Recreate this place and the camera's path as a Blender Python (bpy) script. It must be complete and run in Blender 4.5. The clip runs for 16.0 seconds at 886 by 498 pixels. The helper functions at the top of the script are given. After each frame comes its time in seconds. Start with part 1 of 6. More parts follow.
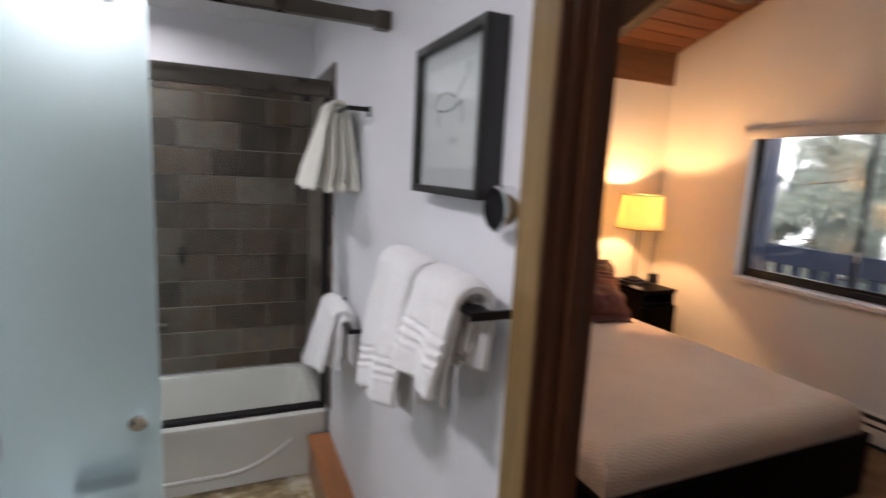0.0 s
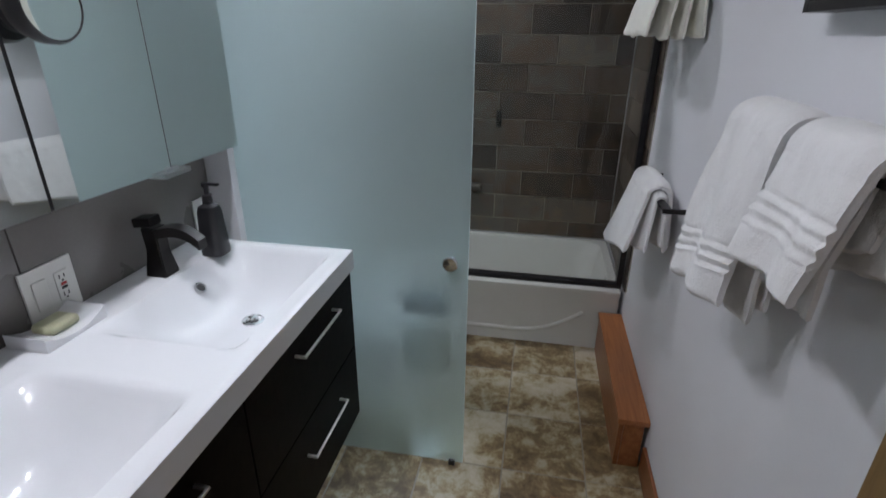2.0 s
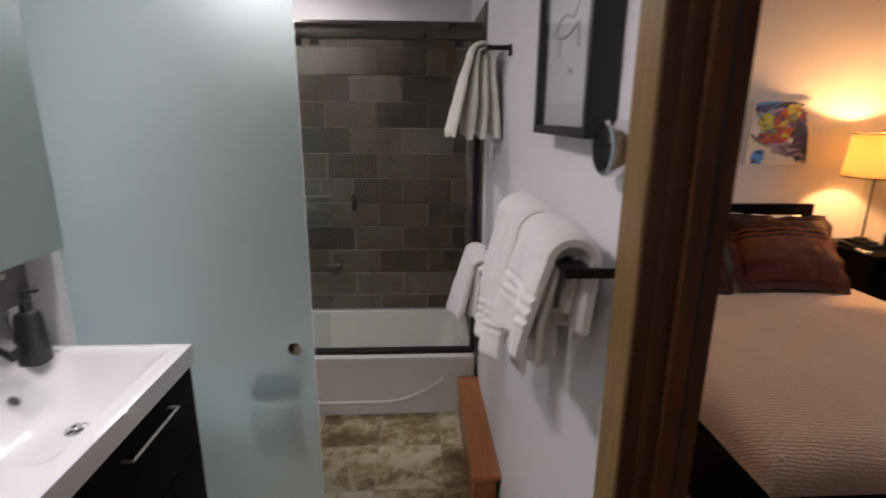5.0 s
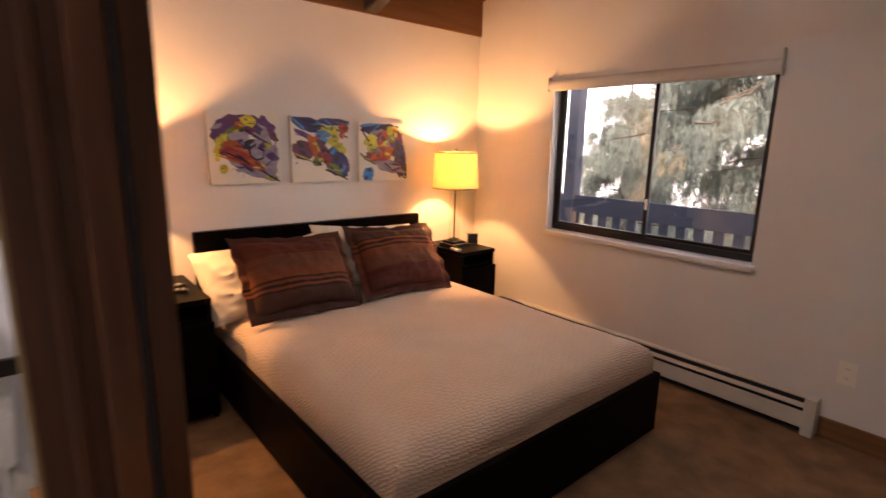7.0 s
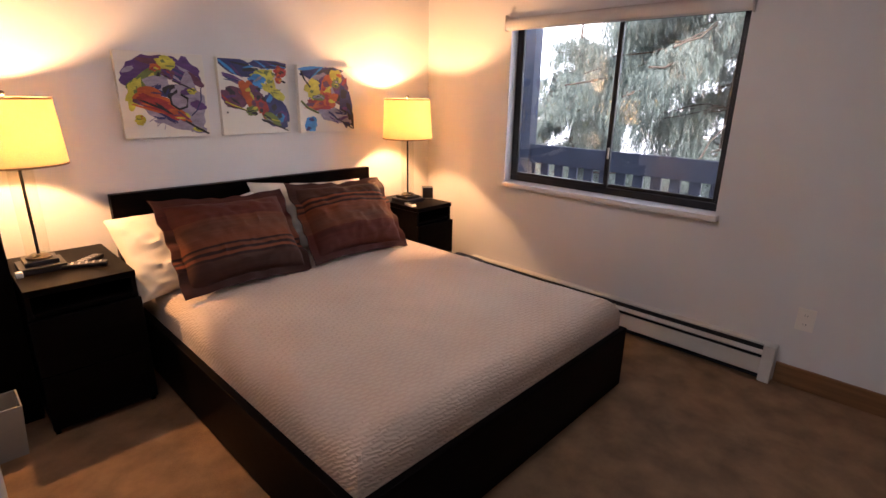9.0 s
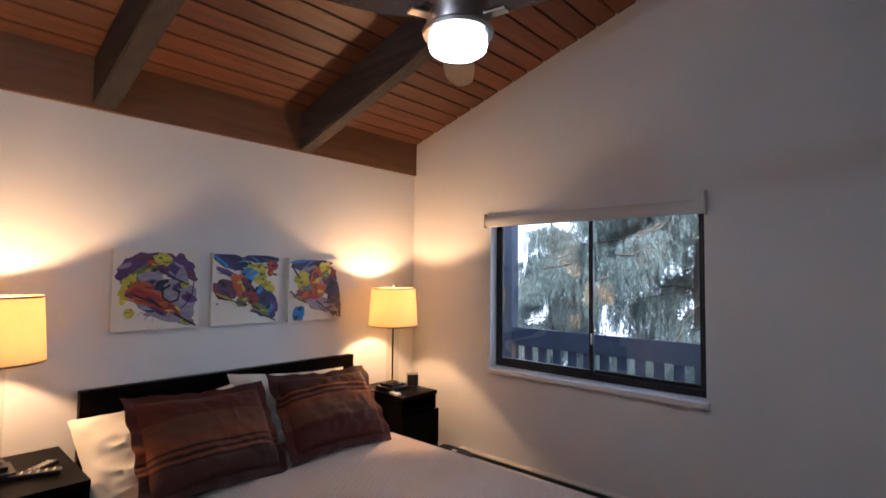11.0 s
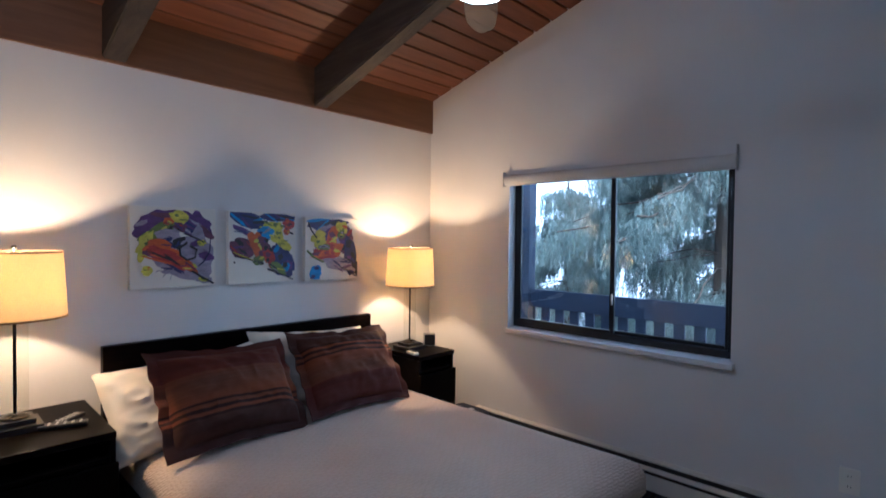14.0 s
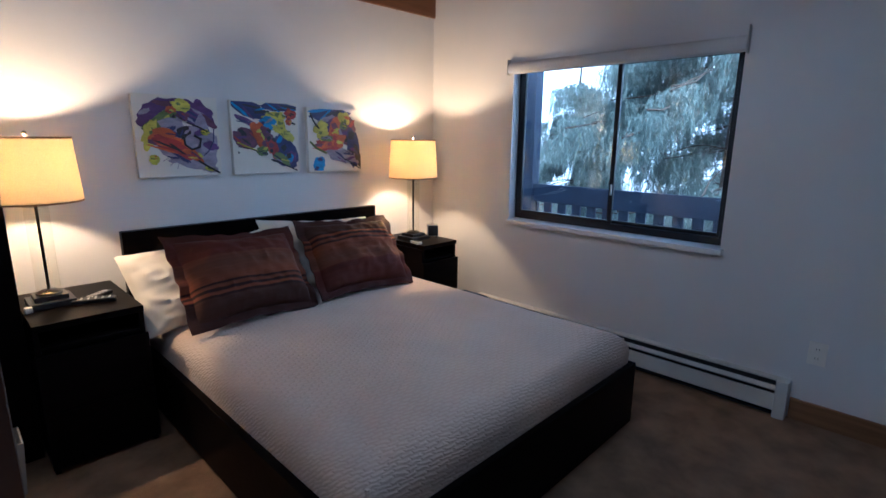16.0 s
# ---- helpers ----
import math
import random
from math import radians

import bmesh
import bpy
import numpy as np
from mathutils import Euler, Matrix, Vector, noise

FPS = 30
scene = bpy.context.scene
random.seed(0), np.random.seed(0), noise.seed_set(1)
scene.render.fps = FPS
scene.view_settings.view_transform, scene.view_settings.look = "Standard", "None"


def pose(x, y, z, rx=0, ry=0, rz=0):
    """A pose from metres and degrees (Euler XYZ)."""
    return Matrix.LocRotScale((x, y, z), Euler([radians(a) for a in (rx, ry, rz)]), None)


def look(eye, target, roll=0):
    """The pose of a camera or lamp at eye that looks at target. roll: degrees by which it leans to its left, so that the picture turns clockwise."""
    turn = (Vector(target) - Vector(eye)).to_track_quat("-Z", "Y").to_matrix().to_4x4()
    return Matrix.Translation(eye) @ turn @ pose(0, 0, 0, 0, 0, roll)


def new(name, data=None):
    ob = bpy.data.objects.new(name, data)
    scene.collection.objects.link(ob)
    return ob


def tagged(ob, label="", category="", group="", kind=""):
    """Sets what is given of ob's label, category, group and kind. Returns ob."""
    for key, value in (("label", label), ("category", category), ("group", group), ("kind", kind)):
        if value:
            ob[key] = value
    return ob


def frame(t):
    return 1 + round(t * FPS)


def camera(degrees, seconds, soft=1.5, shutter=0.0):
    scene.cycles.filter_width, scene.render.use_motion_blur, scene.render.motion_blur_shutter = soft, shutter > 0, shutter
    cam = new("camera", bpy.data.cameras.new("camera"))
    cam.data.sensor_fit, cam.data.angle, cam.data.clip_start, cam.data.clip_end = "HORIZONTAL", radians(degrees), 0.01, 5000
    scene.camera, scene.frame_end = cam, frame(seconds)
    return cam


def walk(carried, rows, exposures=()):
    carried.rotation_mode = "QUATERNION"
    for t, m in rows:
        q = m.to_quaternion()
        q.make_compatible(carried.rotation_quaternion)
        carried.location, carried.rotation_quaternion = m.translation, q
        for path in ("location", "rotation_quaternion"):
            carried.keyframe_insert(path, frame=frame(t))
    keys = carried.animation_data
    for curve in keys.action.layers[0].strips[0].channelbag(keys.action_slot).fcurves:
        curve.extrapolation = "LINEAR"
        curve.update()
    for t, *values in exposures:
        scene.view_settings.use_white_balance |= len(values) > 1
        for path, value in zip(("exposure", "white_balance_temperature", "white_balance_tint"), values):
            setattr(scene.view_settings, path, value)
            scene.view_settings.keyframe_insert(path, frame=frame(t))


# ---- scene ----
cam = camera(82.5, 16.0, shutter=0.5)
PATH = [
    (0, (0.367, 0.224, 1.538), (1.155, 2.038, 1.238), 2.9),
    (0.5, (0.361, 0.307, 1.528), (0.555, 2.273, 1.215), 2.9),
    (1, (0.364, 0.348, 1.5), (0.129, 2.291, 1.088), 1.0),
    (1.5, (0.365, 0.372, 1.463), (0.048, 2.255, 0.868), 0.5),
    (2, (0.367, 0.38, 1.448), (0.033, 2.19, 0.666), 0.5),
    (2.5, (0.369, 0.381, 1.445), (0.03, 2.135, 0.547), 0.5),
    (3, (0.384, 0.377, 1.456), (0.056, 2.103, 0.5), 0.5),
    (5.5, (0.592, 0.244, 1.527), (0.965, 2.164, 1.109), 0.2),
    (6, (0.654, 0.255, 1.512), (1.366, 2.086, 1.139), 0.3),
    (6.5, (0.725, 0.299, 1.494), (1.769, 1.964, 1.122), 0.5),
    (7, (0.851, 0.393, 1.504), (2.112, 1.89, 1.094), 1.3),
    (7.5, (0.955, 0.481, 1.488), (2.317, 1.871, 1.026), 1.3),
    (8, (0.997, 0.536, 1.479), (2.376, 1.88, 0.938), 1.3),
    (8.5, (0.982, 0.575, 1.484), (2.361, 1.899, 0.898), 1.3),
    (9, (0.971, 0.577, 1.483), (2.345, 1.905, 0.893), 1.0),
    (9.5, (0.946, 0.593, 1.504), (2.361, 1.927, 1.036), 0.9),
    (10, (0.947, 0.59, 1.525), (2.406, 1.935, 1.278), 0.7),
    (12.5, (0.936, 0.628, 1.565), (2.405, 1.956, 1.842), 0.8),
    (13, (0.937, 0.644, 1.551), (2.4, 1.99, 1.775), 0.8),
    (13.5, (0.949, 0.661, 1.535), (2.408, 2.026, 1.631), 0.7),
    (14, (0.971, 0.659, 1.514), (2.418, 2.039, 1.47), 0.7),
    (14.5, (0.961, 0.651, 1.494), (2.398, 2.03, 1.318), 0.7),
    (15, (0.946, 0.635, 1.483), (2.372, 2.01, 1.207), 0.7),
    (15.5, (0.95, 0.601, 1.461), (2.353, 1.979, 1.098), 0.6),
    (16, (0.94, 0.572, 1.448), (2.335, 1.94, 1.021), 0.6),
]
EXPOSURES = [
    (0.0, 1.35, 7000, 18),
    (1.0, 0.98, 6600, 14),
    (3.0, 0.86, 6700, 16),
    (5.5, 1.05, 7900, 27),
    (7.0, 1.45, 8300, 30),
    (8.0, 1.5, 7300, 26),
    (9.0, 1.52, 6400, 22),
    (10.0, 1.22, 5700, 17),
    (12.5, 0.88, 5000, 8),
    (14.0, 0.84, 4450, 5),
    (16.0, 0.93, 4250, 3),
]
walk(cam, [(t, look(eye, target, roll)) for t, eye, target, roll in PATH], EXPOSURES)

# ---- plan, in metres ----
CARPET = 0.03          # bedroom floor
TILE_Z = -0.09         # bathroom floor
BATH_W, BED_W = 0.86, 0.948   # the two faces of the wall between the rooms
WIN_X = 3.957          # window wall
HEAD_Y = 3.66          # headboard wall
BACK_Y = -1.3          # wall behind the walk
VAN_X = -0.68          # vanity wall
TUB_Y = 2.76           # front of the bathtub
TUB_BACK = 3.47
DOOR_Y0, DOOR_Y1, DOOR_Z = 0.02, 0.902, 2.08
SLOPE = 0.304


def roof(y):
    return 2.636 + SLOPE * (HEAD_Y - y)


# ---- world and lights ----
world = bpy.data.worlds.new("sky")
world.use_nodes = True
scene.world = world
wn = world.node_tree
sky = wn.nodes.new("ShaderNodeTexSky")
sky.sky_type = "NISHITA"
sky.sun_disc = False
sky.sun_elevation, sky.sun_rotation = radians(40), radians(230)
sky.air_density, sky.dust_density = 1.0, 4.0
wn.links.new(sky.outputs[0], wn.nodes["Background"].inputs[0])
wn.nodes["Background"].inputs[1].default_value = 0.15

sun = new("sun", bpy.data.lights.new("sun", "SUN"))
sun.data.energy, sun.data.angle, sun.data.color = 4.9, radians(25), (1, 0.96, 0.9)
sun.matrix_world = look((0, 0, 0), (0.587, 0.492, -0.643))


def bulb(name, place, watts, colour, radius):
    data = bpy.data.lights.new(name, "POINT")
    data.energy, data.color, data.shadow_soft_size = watts, colour, radius
    ob = new(name, data)
    ob.location = place
    return ob


WARM = (1.0, 0.55, 0.235)
LAMP_1, LAMP_2, FAN = (1.255, 3.36), (3.47, 3.37), (2.28, 1.745)
bulb("lamp_bulb", (*LAMP_1, 1.34), 18.5, WARM, 0.022)
bulb("lamp_bulb", (*LAMP_2, 1.34), 18.5, WARM, 0.022)


def downlight_glow(x, y, watts):
    data = bpy.data.lights.new("downlight_beam", "AREA")
    data.shape, data.size, data.energy, data.color = "DISK", 0.07, watts, (0.86, 0.91, 1.0)
    data.spread = radians(165)
    ob = new("downlight_beam", data)
    ob.location = (x, y, 2.325)


# the last entry is an added fill lamp that brightens the door jamb
DOWNLIGHTS_AND_FILL = ((-0.36, 0.82, 3.3), (-0.36, 1.22, 3.2), (-0.17, 2.95, 4.6), (0.3, 0.0, 1.1))
for x, y, w in DOWNLIGHTS_AND_FILL:
    downlight_glow(x, y, w)

SPOT = (1.10, 1.655, 2.715)   # added small lamp, unseen, high on the partition wall: it throws the fan's shadow over the window
bulb("unseen_spot_bulb", SPOT, 5.0, (0.93, 0.95, 1.0), 0.07)

# ---- materials ----


def material(name):
    m = bpy.data.materials.new(name)
    m.use_nodes = True
    return m, m.node_tree, m.node_tree.nodes["Principled BSDF"]


def node(tree, kind, **inputs):
    n = tree.nodes.new(kind)
    for key, value in inputs.items():
        n.inputs[key.replace("_", " ")].default_value = value
    return n


def ramp(tree, source, stops):
    r = tree.nodes.new("ShaderNodeValToRGB")
    while len(r.color_ramp.elements) < len(stops):
        r.color_ramp.elements.new(0.5)
    for e, (at, colour) in zip(r.color_ramp.elements, stops):
        e.position, e.color = at, (*colour, 1)
    tree.links.new(source, r.inputs[0])
    return r


def paint(name, colour, rough=0.5, vary=0.08, scale=6.0, fine=180.0, bump=0.05, metal=0.0, stretch=(1, 1, 1), wear=0.12, **more):
    """A painted, stained or plain surface: cloudy tone at two scales, fine relief, uneven gloss."""
    m, tree, bsdf = material(name)
    co = tree.nodes.new("ShaderNodeTexCoord")
    mp = node(tree, "ShaderNodeMapping", Scale=stretch)
    tree.links.new(co.outputs["Object"], mp.inputs[0])
    big = node(tree, "ShaderNodeTexNoise", Scale=scale, Detail=5.0)
    small = node(tree, "ShaderNodeTexNoise", Scale=fine, Detail=3.0)
    for n in (big, small):
        tree.links.new(mp.outputs[0], n.inputs["Vector"])
    mix = node(tree, "ShaderNodeMath")
    mix.operation = "MULTIPLY_ADD"
    tree.links.new(small.outputs["Fac"], mix.inputs[0])
    mix.inputs[1].default_value = 0.35
    tree.links.new(big.outputs["Fac"], mix.inputs[2])
    lo = [c * (1 - vary) for c in colour]
    hi = [min(1, c * (1 + vary)) for c in colour]
    r = ramp(tree, mix.outputs[0], ((0.42, lo), (0.95, hi)))
    tree.links.new(r.outputs[0], bsdf.inputs["Base Color"])
    rr = node(tree, "ShaderNodeMapRange")
    rr.inputs["To Min"].default_value, rr.inputs["To Max"].default_value = max(0.02, rough - wear), min(1, rough + wear)
    tree.links.new(big.outputs["Fac"], rr.inputs["Value"])
    tree.links.new(rr.outputs[0], bsdf.inputs["Roughness"])
    bsdf.inputs["Metallic"].default_value = metal
    if bump:
        b = node(tree, "ShaderNodeBump", Strength=bump, Distance=0.01)
        tree.links.new(small.outputs["Fac"], b.inputs["Height"])
        tree.links.new(b.outputs[0], bsdf.inputs["Normal"])
    for key, value in more.items():
        bsdf.inputs[key.replace("_", " ")].default_value = value
    return m


def wood(name, dark, light, along="X", scale=1.0, rough=0.45, by="island", grain=0.12):
    """Wood with grain along one axis; each board has its own tone."""
    m, tree, bsdf = material(name)
    co = tree.nodes.new("ShaderNodeTexCoord")
    st = {"X": (0.6, 9, 9), "Y": (9, 0.6, 9), "Z": (9, 9, 0.6)}[along]
    mp = node(tree, "ShaderNodeMapping", Scale=[v * scale for v in st])
    rnd = tree.nodes.new("ShaderNodeNewGeometry" if by == "island" else "ShaderNodeObjectInfo")
    rout = rnd.outputs["Random Per Island" if by == "island" else "Random"]
    shift = node(tree, "ShaderNodeVectorMath")
    shift.operation = "ADD"
    mul = node(tree, "ShaderNodeMath")
    mul.operation = "MULTIPLY"
    mul.inputs[1].default_value = 17.0
    tree.links.new(rout, mul.inputs[0])
    tree.links.new(co.outputs["Object"], shift.inputs[0])
    tree.links.new(mul.outputs[0], shift.inputs[1])
    tree.links.new(shift.outputs[0], mp.inputs[0])
    g = node(tree, "ShaderNodeTexNoise", Scale=3.0, Detail=8.0, Roughness=0.65, Distortion=0.6)
    tree.links.new(mp.outputs[0], g.inputs["Vector"])
    r = ramp(tree, g.outputs["Fac"], ((0.3, dark), (0.72, light)))
    tone = node(tree, "ShaderNodeMapRange")
    tone.inputs["To Min"].default_value, tone.inputs["To Max"].default_value = 0.72, 1.18
    tree.links.new(rout, tone.inputs["Value"])
    hsv = tree.nodes.new("ShaderNodeHueSaturation")
    tree.links.new(r.outputs[0], hsv.inputs["Color"])
    tree.links.new(tone.outputs[0], hsv.inputs["Value"])
    tree.links.new(hsv.outputs[0], bsdf.inputs["Base Color"])
    bsdf.inputs["Roughness"].default_value = rough
    b = node(tree, "ShaderNodeBump", Strength=grain, Distance=0.01)
    tree.links.new(g.outputs["Fac"], b.inputs["Height"])
    tree.links.new(b.outputs[0], bsdf.inputs["Normal"])
    return m


def glassy(name, colour, rough, ior=1.45):
    m, tree, bsdf = material(name)
    bsdf.inputs["Base Color"].default_value = (*colour, 1)
    bsdf.inputs["Transmission Weight"].default_value = 1
    bsdf.inputs["Roughness"].default_value = rough
    bsdf.inputs["IOR"].default_value = ior
    return m


def thin_glass(name, tint, gloss=0.025, rim=0.4):
    """A clear pane: what is behind shows straight through, with a faint mirror image."""
    m, tree, bsdf = material(name)
    tree.nodes.remove(bsdf)
    clear = tree.nodes.new("ShaderNodeBsdfTransparent")
    clear.inputs[0].default_value = (*tint, 1)
    shine = tree.nodes.new("ShaderNodeBsdfGlossy")
    shine.inputs["Roughness"].default_value = 0.02
    edge = tree.nodes.new("ShaderNodeLayerWeight")
    steep = node(tree, "ShaderNodeMath")
    steep.operation = "POWER"
    steep.inputs[1].default_value = 4.0
    tree.links.new(edge.outputs["Facing"], steep.inputs[0])
    fres = node(tree, "ShaderNodeMath")
    fres.operation = "MULTIPLY_ADD"
    fres.inputs[1].default_value = rim
    fres.inputs[2].default_value = gloss
    tree.links.new(steep.outputs[0], fres.inputs[0])
    both = tree.nodes.new("ShaderNodeMixShader")
    tree.links.new(fres.outputs[0], both.inputs[0])
    tree.links.new(clear.outputs[0], both.inputs[1])
    tree.links.new(shine.outputs[0], both.inputs[2])
    tree.links.new(both.outputs[0], tree.nodes["Material Output"].inputs[0])
    return m


def tile_stone(name, stops, scale, rough, bump=0.15, tone=(0.8, 1.15), spread=0.25):
    """Mottled stone that differs from tile to tile."""
    m, tree, bsdf = material(name)
    co = tree.nodes.new("ShaderNodeTexCoord")
    info = tree.nodes.new("ShaderNodeObjectInfo")
    mul = node(tree, "ShaderNodeMath")
    mul.operation = "MULTIPLY"
    mul.inputs[1].default_value = 31.0
    tree.links.new(info.outputs["Random"], mul.inputs[0])
    shift = node(tree, "ShaderNodeVectorMath")
    shift.operation = "ADD"
    tree.links.new(co.outputs["Object"], shift.inputs[0])
    tree.links.new(mul.outputs[0], shift.inputs[1])
    big = node(tree, "ShaderNodeTexNoise", Scale=scale, Detail=12.0, Roughness=0.72, Distortion=0.25)
    tree.links.new(shift.outputs[0], big.inputs["Vector"])
    lift = node(tree, "ShaderNodeMapRange")
    lift.inputs["To Min"].default_value, lift.inputs["To Max"].default_value = -spread / 2, spread / 2
    tree.links.new(info.outputs["Random"], lift.inputs["Value"])
    add = node(tree, "ShaderNodeMath")
    tree.links.new(big.outputs["Fac"], add.inputs[0])
    tree.links.new(lift.outputs[0], add.inputs[1])
    r = ramp(tree, add.outputs[0], stops)
    hsv = tree.nodes.new("ShaderNodeHueSaturation")
    t = node(tree, "ShaderNodeMapRange")
    t.inputs["To Min"].default_value, t.inputs["To Max"].default_value = tone
    tree.links.new(info.outputs["Random"], t.inputs["Value"])
    tree.links.new(t.outputs[0], hsv.inputs["Value"])
    tree.links.new(r.outputs[0], hsv.inputs["Color"])
    tree.links.new(hsv.outputs[0], bsdf.inputs["Base Color"])
    bsdf.inputs["Roughness"].default_value = rough
    b = node(tree, "ShaderNodeBump", Strength=bump, Distance=0.01)
    tree.links.new(big.outputs["Fac"], b.inputs["Height"])
    tree.links.new(b.outputs[0], bsdf.inputs["Normal"])
    return m


WALL = paint("wall_paint", (0.74, 0.73, 0.72), 0.75, 0.03, 2.5, 260, 0.06)
BATH_PAINT = paint("bath_wall_paint", (0.76, 0.76, 0.78), 0.6, 0.03, 2.5, 260, 0.05)
CEIL_PAINT = paint("ceiling_paint", (0.78, 0.78, 0.78), 0.8, 0.03, 3, 200, 0.08)
WHITE = paint("white_trim_paint", (0.78, 0.77, 0.75), 0.4, 0.03, 5, 150, 0.03)
CERAMIC = paint("white_glazed_ceramic", (0.82, 0.83, 0.85), 0.12, 0.015, 3, 60, 0.0, wear=0.04)
ENAMEL = paint("cream_tub_enamel", (0.64, 0.63, 0.59), 0.14, 0.03, 3, 60, 0.0, wear=0.05)
ESPRESSO = wood("espresso_stained_wood", (0.003, 0.0022, 0.0022), (0.007, 0.005, 0.0045), "X", 1.0, 0.34, "object", 0.05)
ESPRESSO.node_tree.nodes["Principled BSDF"].inputs["Specular IOR Level"].default_value = 0.03
BLACK_METAL = paint("oil_rubbed_metal", (0.022, 0.02, 0.02), 0.38, 0.2, 20, 300, 0.03, 0.6)
BRONZE = paint("bronze_rail", (0.12, 0.105, 0.09), 0.3, 0.12, 10, 200, 0.02, 0.8)
FRAME_DARK = paint("bronze_window_frame", (0.018, 0.018, 0.02), 0.4, 0.15, 10, 200, 0.02, 0.3)
CHROME = paint("chrome", (0.75, 0.75, 0.76), 0.12, 0.03, 10, 100, 0.0, 1.0, wear=0.05)
NICKEL = paint("brushed_nickel", (0.66, 0.64, 0.61), 0.33, 0.06, 20, 300, 0.02, 1.0, (1, 1, 14))
MIRROR = paint("mirror_silver", (0.86, 0.9, 0.89), 0.02, 0.005, 2, 20, 0.0, 1.0, wear=0.01)
FROSTED = glassy("frosted_glass", (0.70, 0.86, 0.87), 0.75, 1.3)
ft = FROSTED.node_tree
milk = ft.nodes.new("ShaderNodeBsdfTranslucent")
haze = ft.nodes.new("ShaderNodeBsdfDiffuse")
for n_ in (milk, haze):
    n_.inputs[0].default_value = (0.62, 0.72, 0.73, 1)
milky, frost = ft.nodes.new("ShaderNodeMixShader"), ft.nodes.new("ShaderNodeMixShader")
milky.inputs[0].default_value, frost.inputs[0].default_value = 0.45, 0.13
ft.links.new(milk.outputs[0], milky.inputs[1])
ft.links.new(haze.outputs[0], milky.inputs[2])
ft.links.new(ft.nodes["Principled BSDF"].outputs[0], frost.inputs[1])
ft.links.new(milky.outputs[0], frost.inputs[2])
ft.links.new(frost.outputs[0], ft.nodes["Material Output"].inputs[0])
CLEAR = thin_glass("clear_glass", (0.93, 0.95, 0.94))
PANE = thin_glass("window_pane", (0.95, 0.98, 0.98), 0.06)
LAMP_GLASS = thin_glass("lamp_column_glass", (0.98, 0.98, 0.97), 0.006, 0.08)
ACRYLIC = thin_glass("clear_acrylic", (0.90, 0.92, 0.92))
PLANK = wood("cedar_ceiling_planks", (0.095, 0.030, 0.011), (0.195, 0.068, 0.026), "X", 1.0, 0.5)
BEAM = wood("dark_rough_beam", (0.012, 0.008, 0.006), (0.065, 0.045, 0.032), "Y", 1.0, 0.7, "object", 0.5)
BOARD = wood("brown_fascia_board", (0.14, 0.062, 0.024), (0.22, 0.105, 0.044), "X", 0.8, 0.6, "object")
JAMB = wood("dark_walnut_jamb", (0.046, 0.015, 0.006), (0.115, 0.039, 0.014), "Z", 1.6, 0.35, "object", 0.1)
CASING = wood("oak_door_casing", (0.17, 0.10, 0.035), (0.30, 0.18, 0.07), "Z", 1.6, 0.4, "object", 0.1)
OAK = wood("oak_baseboard", (0.15, 0.07, 0.026), (0.25, 0.125, 0.05), "Y", 1.6, 0.45, "object", 0.1)
CEDAR_BOX = wood("reddish_wood_box", (0.22, 0.075, 0.025), (0.40, 0.16, 0.06), "Y", 1.6, 0.3, "object", 0.1)
LIGHT_BOX = wood("light_maple_top", (0.30, 0.15, 0.058), (0.44, 0.245, 0.10), "X", 1.3, 0.3, "object", 0.06)
CARPET_MAT = paint("tan_carpet", (0.34, 0.205, 0.108), 0.95, 0.42, 7.0, 420, 0.9)
SPLASH = paint("grey_backsplash_tile", (0.20, 0.185, 0.175), 0.28, 0.08, 4, 120, 0.02)
GROUT = paint("grout", (0.30, 0.27, 0.22), 0.9, 0.1, 30, 300, 0.2)
TUB_GROUT = paint("pale_tub_grout", (0.42, 0.38, 0.33), 0.9, 0.1, 30, 300, 0.2)
FLOOR_TILE = tile_stone("travertine_tile", ((0.34, (0.12, 0.075, 0.034)), (0.435, (0.23, 0.16, 0.078)), (0.48, (0.33, 0.255, 0.135)), (0.525, (0.44, 0.38, 0.26)), (0.70, (0.58, 0.53, 0.43))), 8.5, 0.35, 0.25, (0.90, 1.08), 0.13)
SLATE_TILE = tile_stone("brown_slate_tile", ((0.24, (0.040, 0.032, 0.028)), (0.40, (0.070, 0.052, 0.040)), (0.5, (0.105, 0.070, 0.046)), (0.60, (0.105, 0.094, 0.080)), (0.72, (0.16, 0.12, 0.082)), (0.84, (0.20, 0.185, 0.16))), 6.0, 0.34, 0.22, (0.78, 1.2), 0.34)
PLASTIC_W = paint("white_plastic", (0.72, 0.71, 0.68), 0.4, 0.02, 10, 100, 0.0)
IVORY = paint("ivory_plastic", (0.84, 0.81, 0.74), 0.3, 0.02, 10, 100, 0.0)
PLASTIC_B = paint("black_plastic", (0.02, 0.02, 0.022), 0.35, 0.1, 10, 200, 0.02)

# ---- mesh helpers ----


def box(bm, x0, x1, y0, y1, z0, z1, bevel=0.0, seg=2):
    """Adds a box, with rounded edges if asked for."""
    m = Matrix.Translation(((x0 + x1) / 2, (y0 + y1) / 2, (z0 + z1) / 2)) @ Matrix.Diagonal((x1 - x0, y1 - y0, z1 - z0, 1))
    made = bmesh.ops.create_cube(bm, size=1, matrix=m)["verts"]
    if bevel:
        edges = list({e for v in made for e in v.link_edges})
        bmesh.ops.bevel(bm, geom=edges, offset=bevel, segments=seg, profile=0.5, affect="EDGES")
    return bm


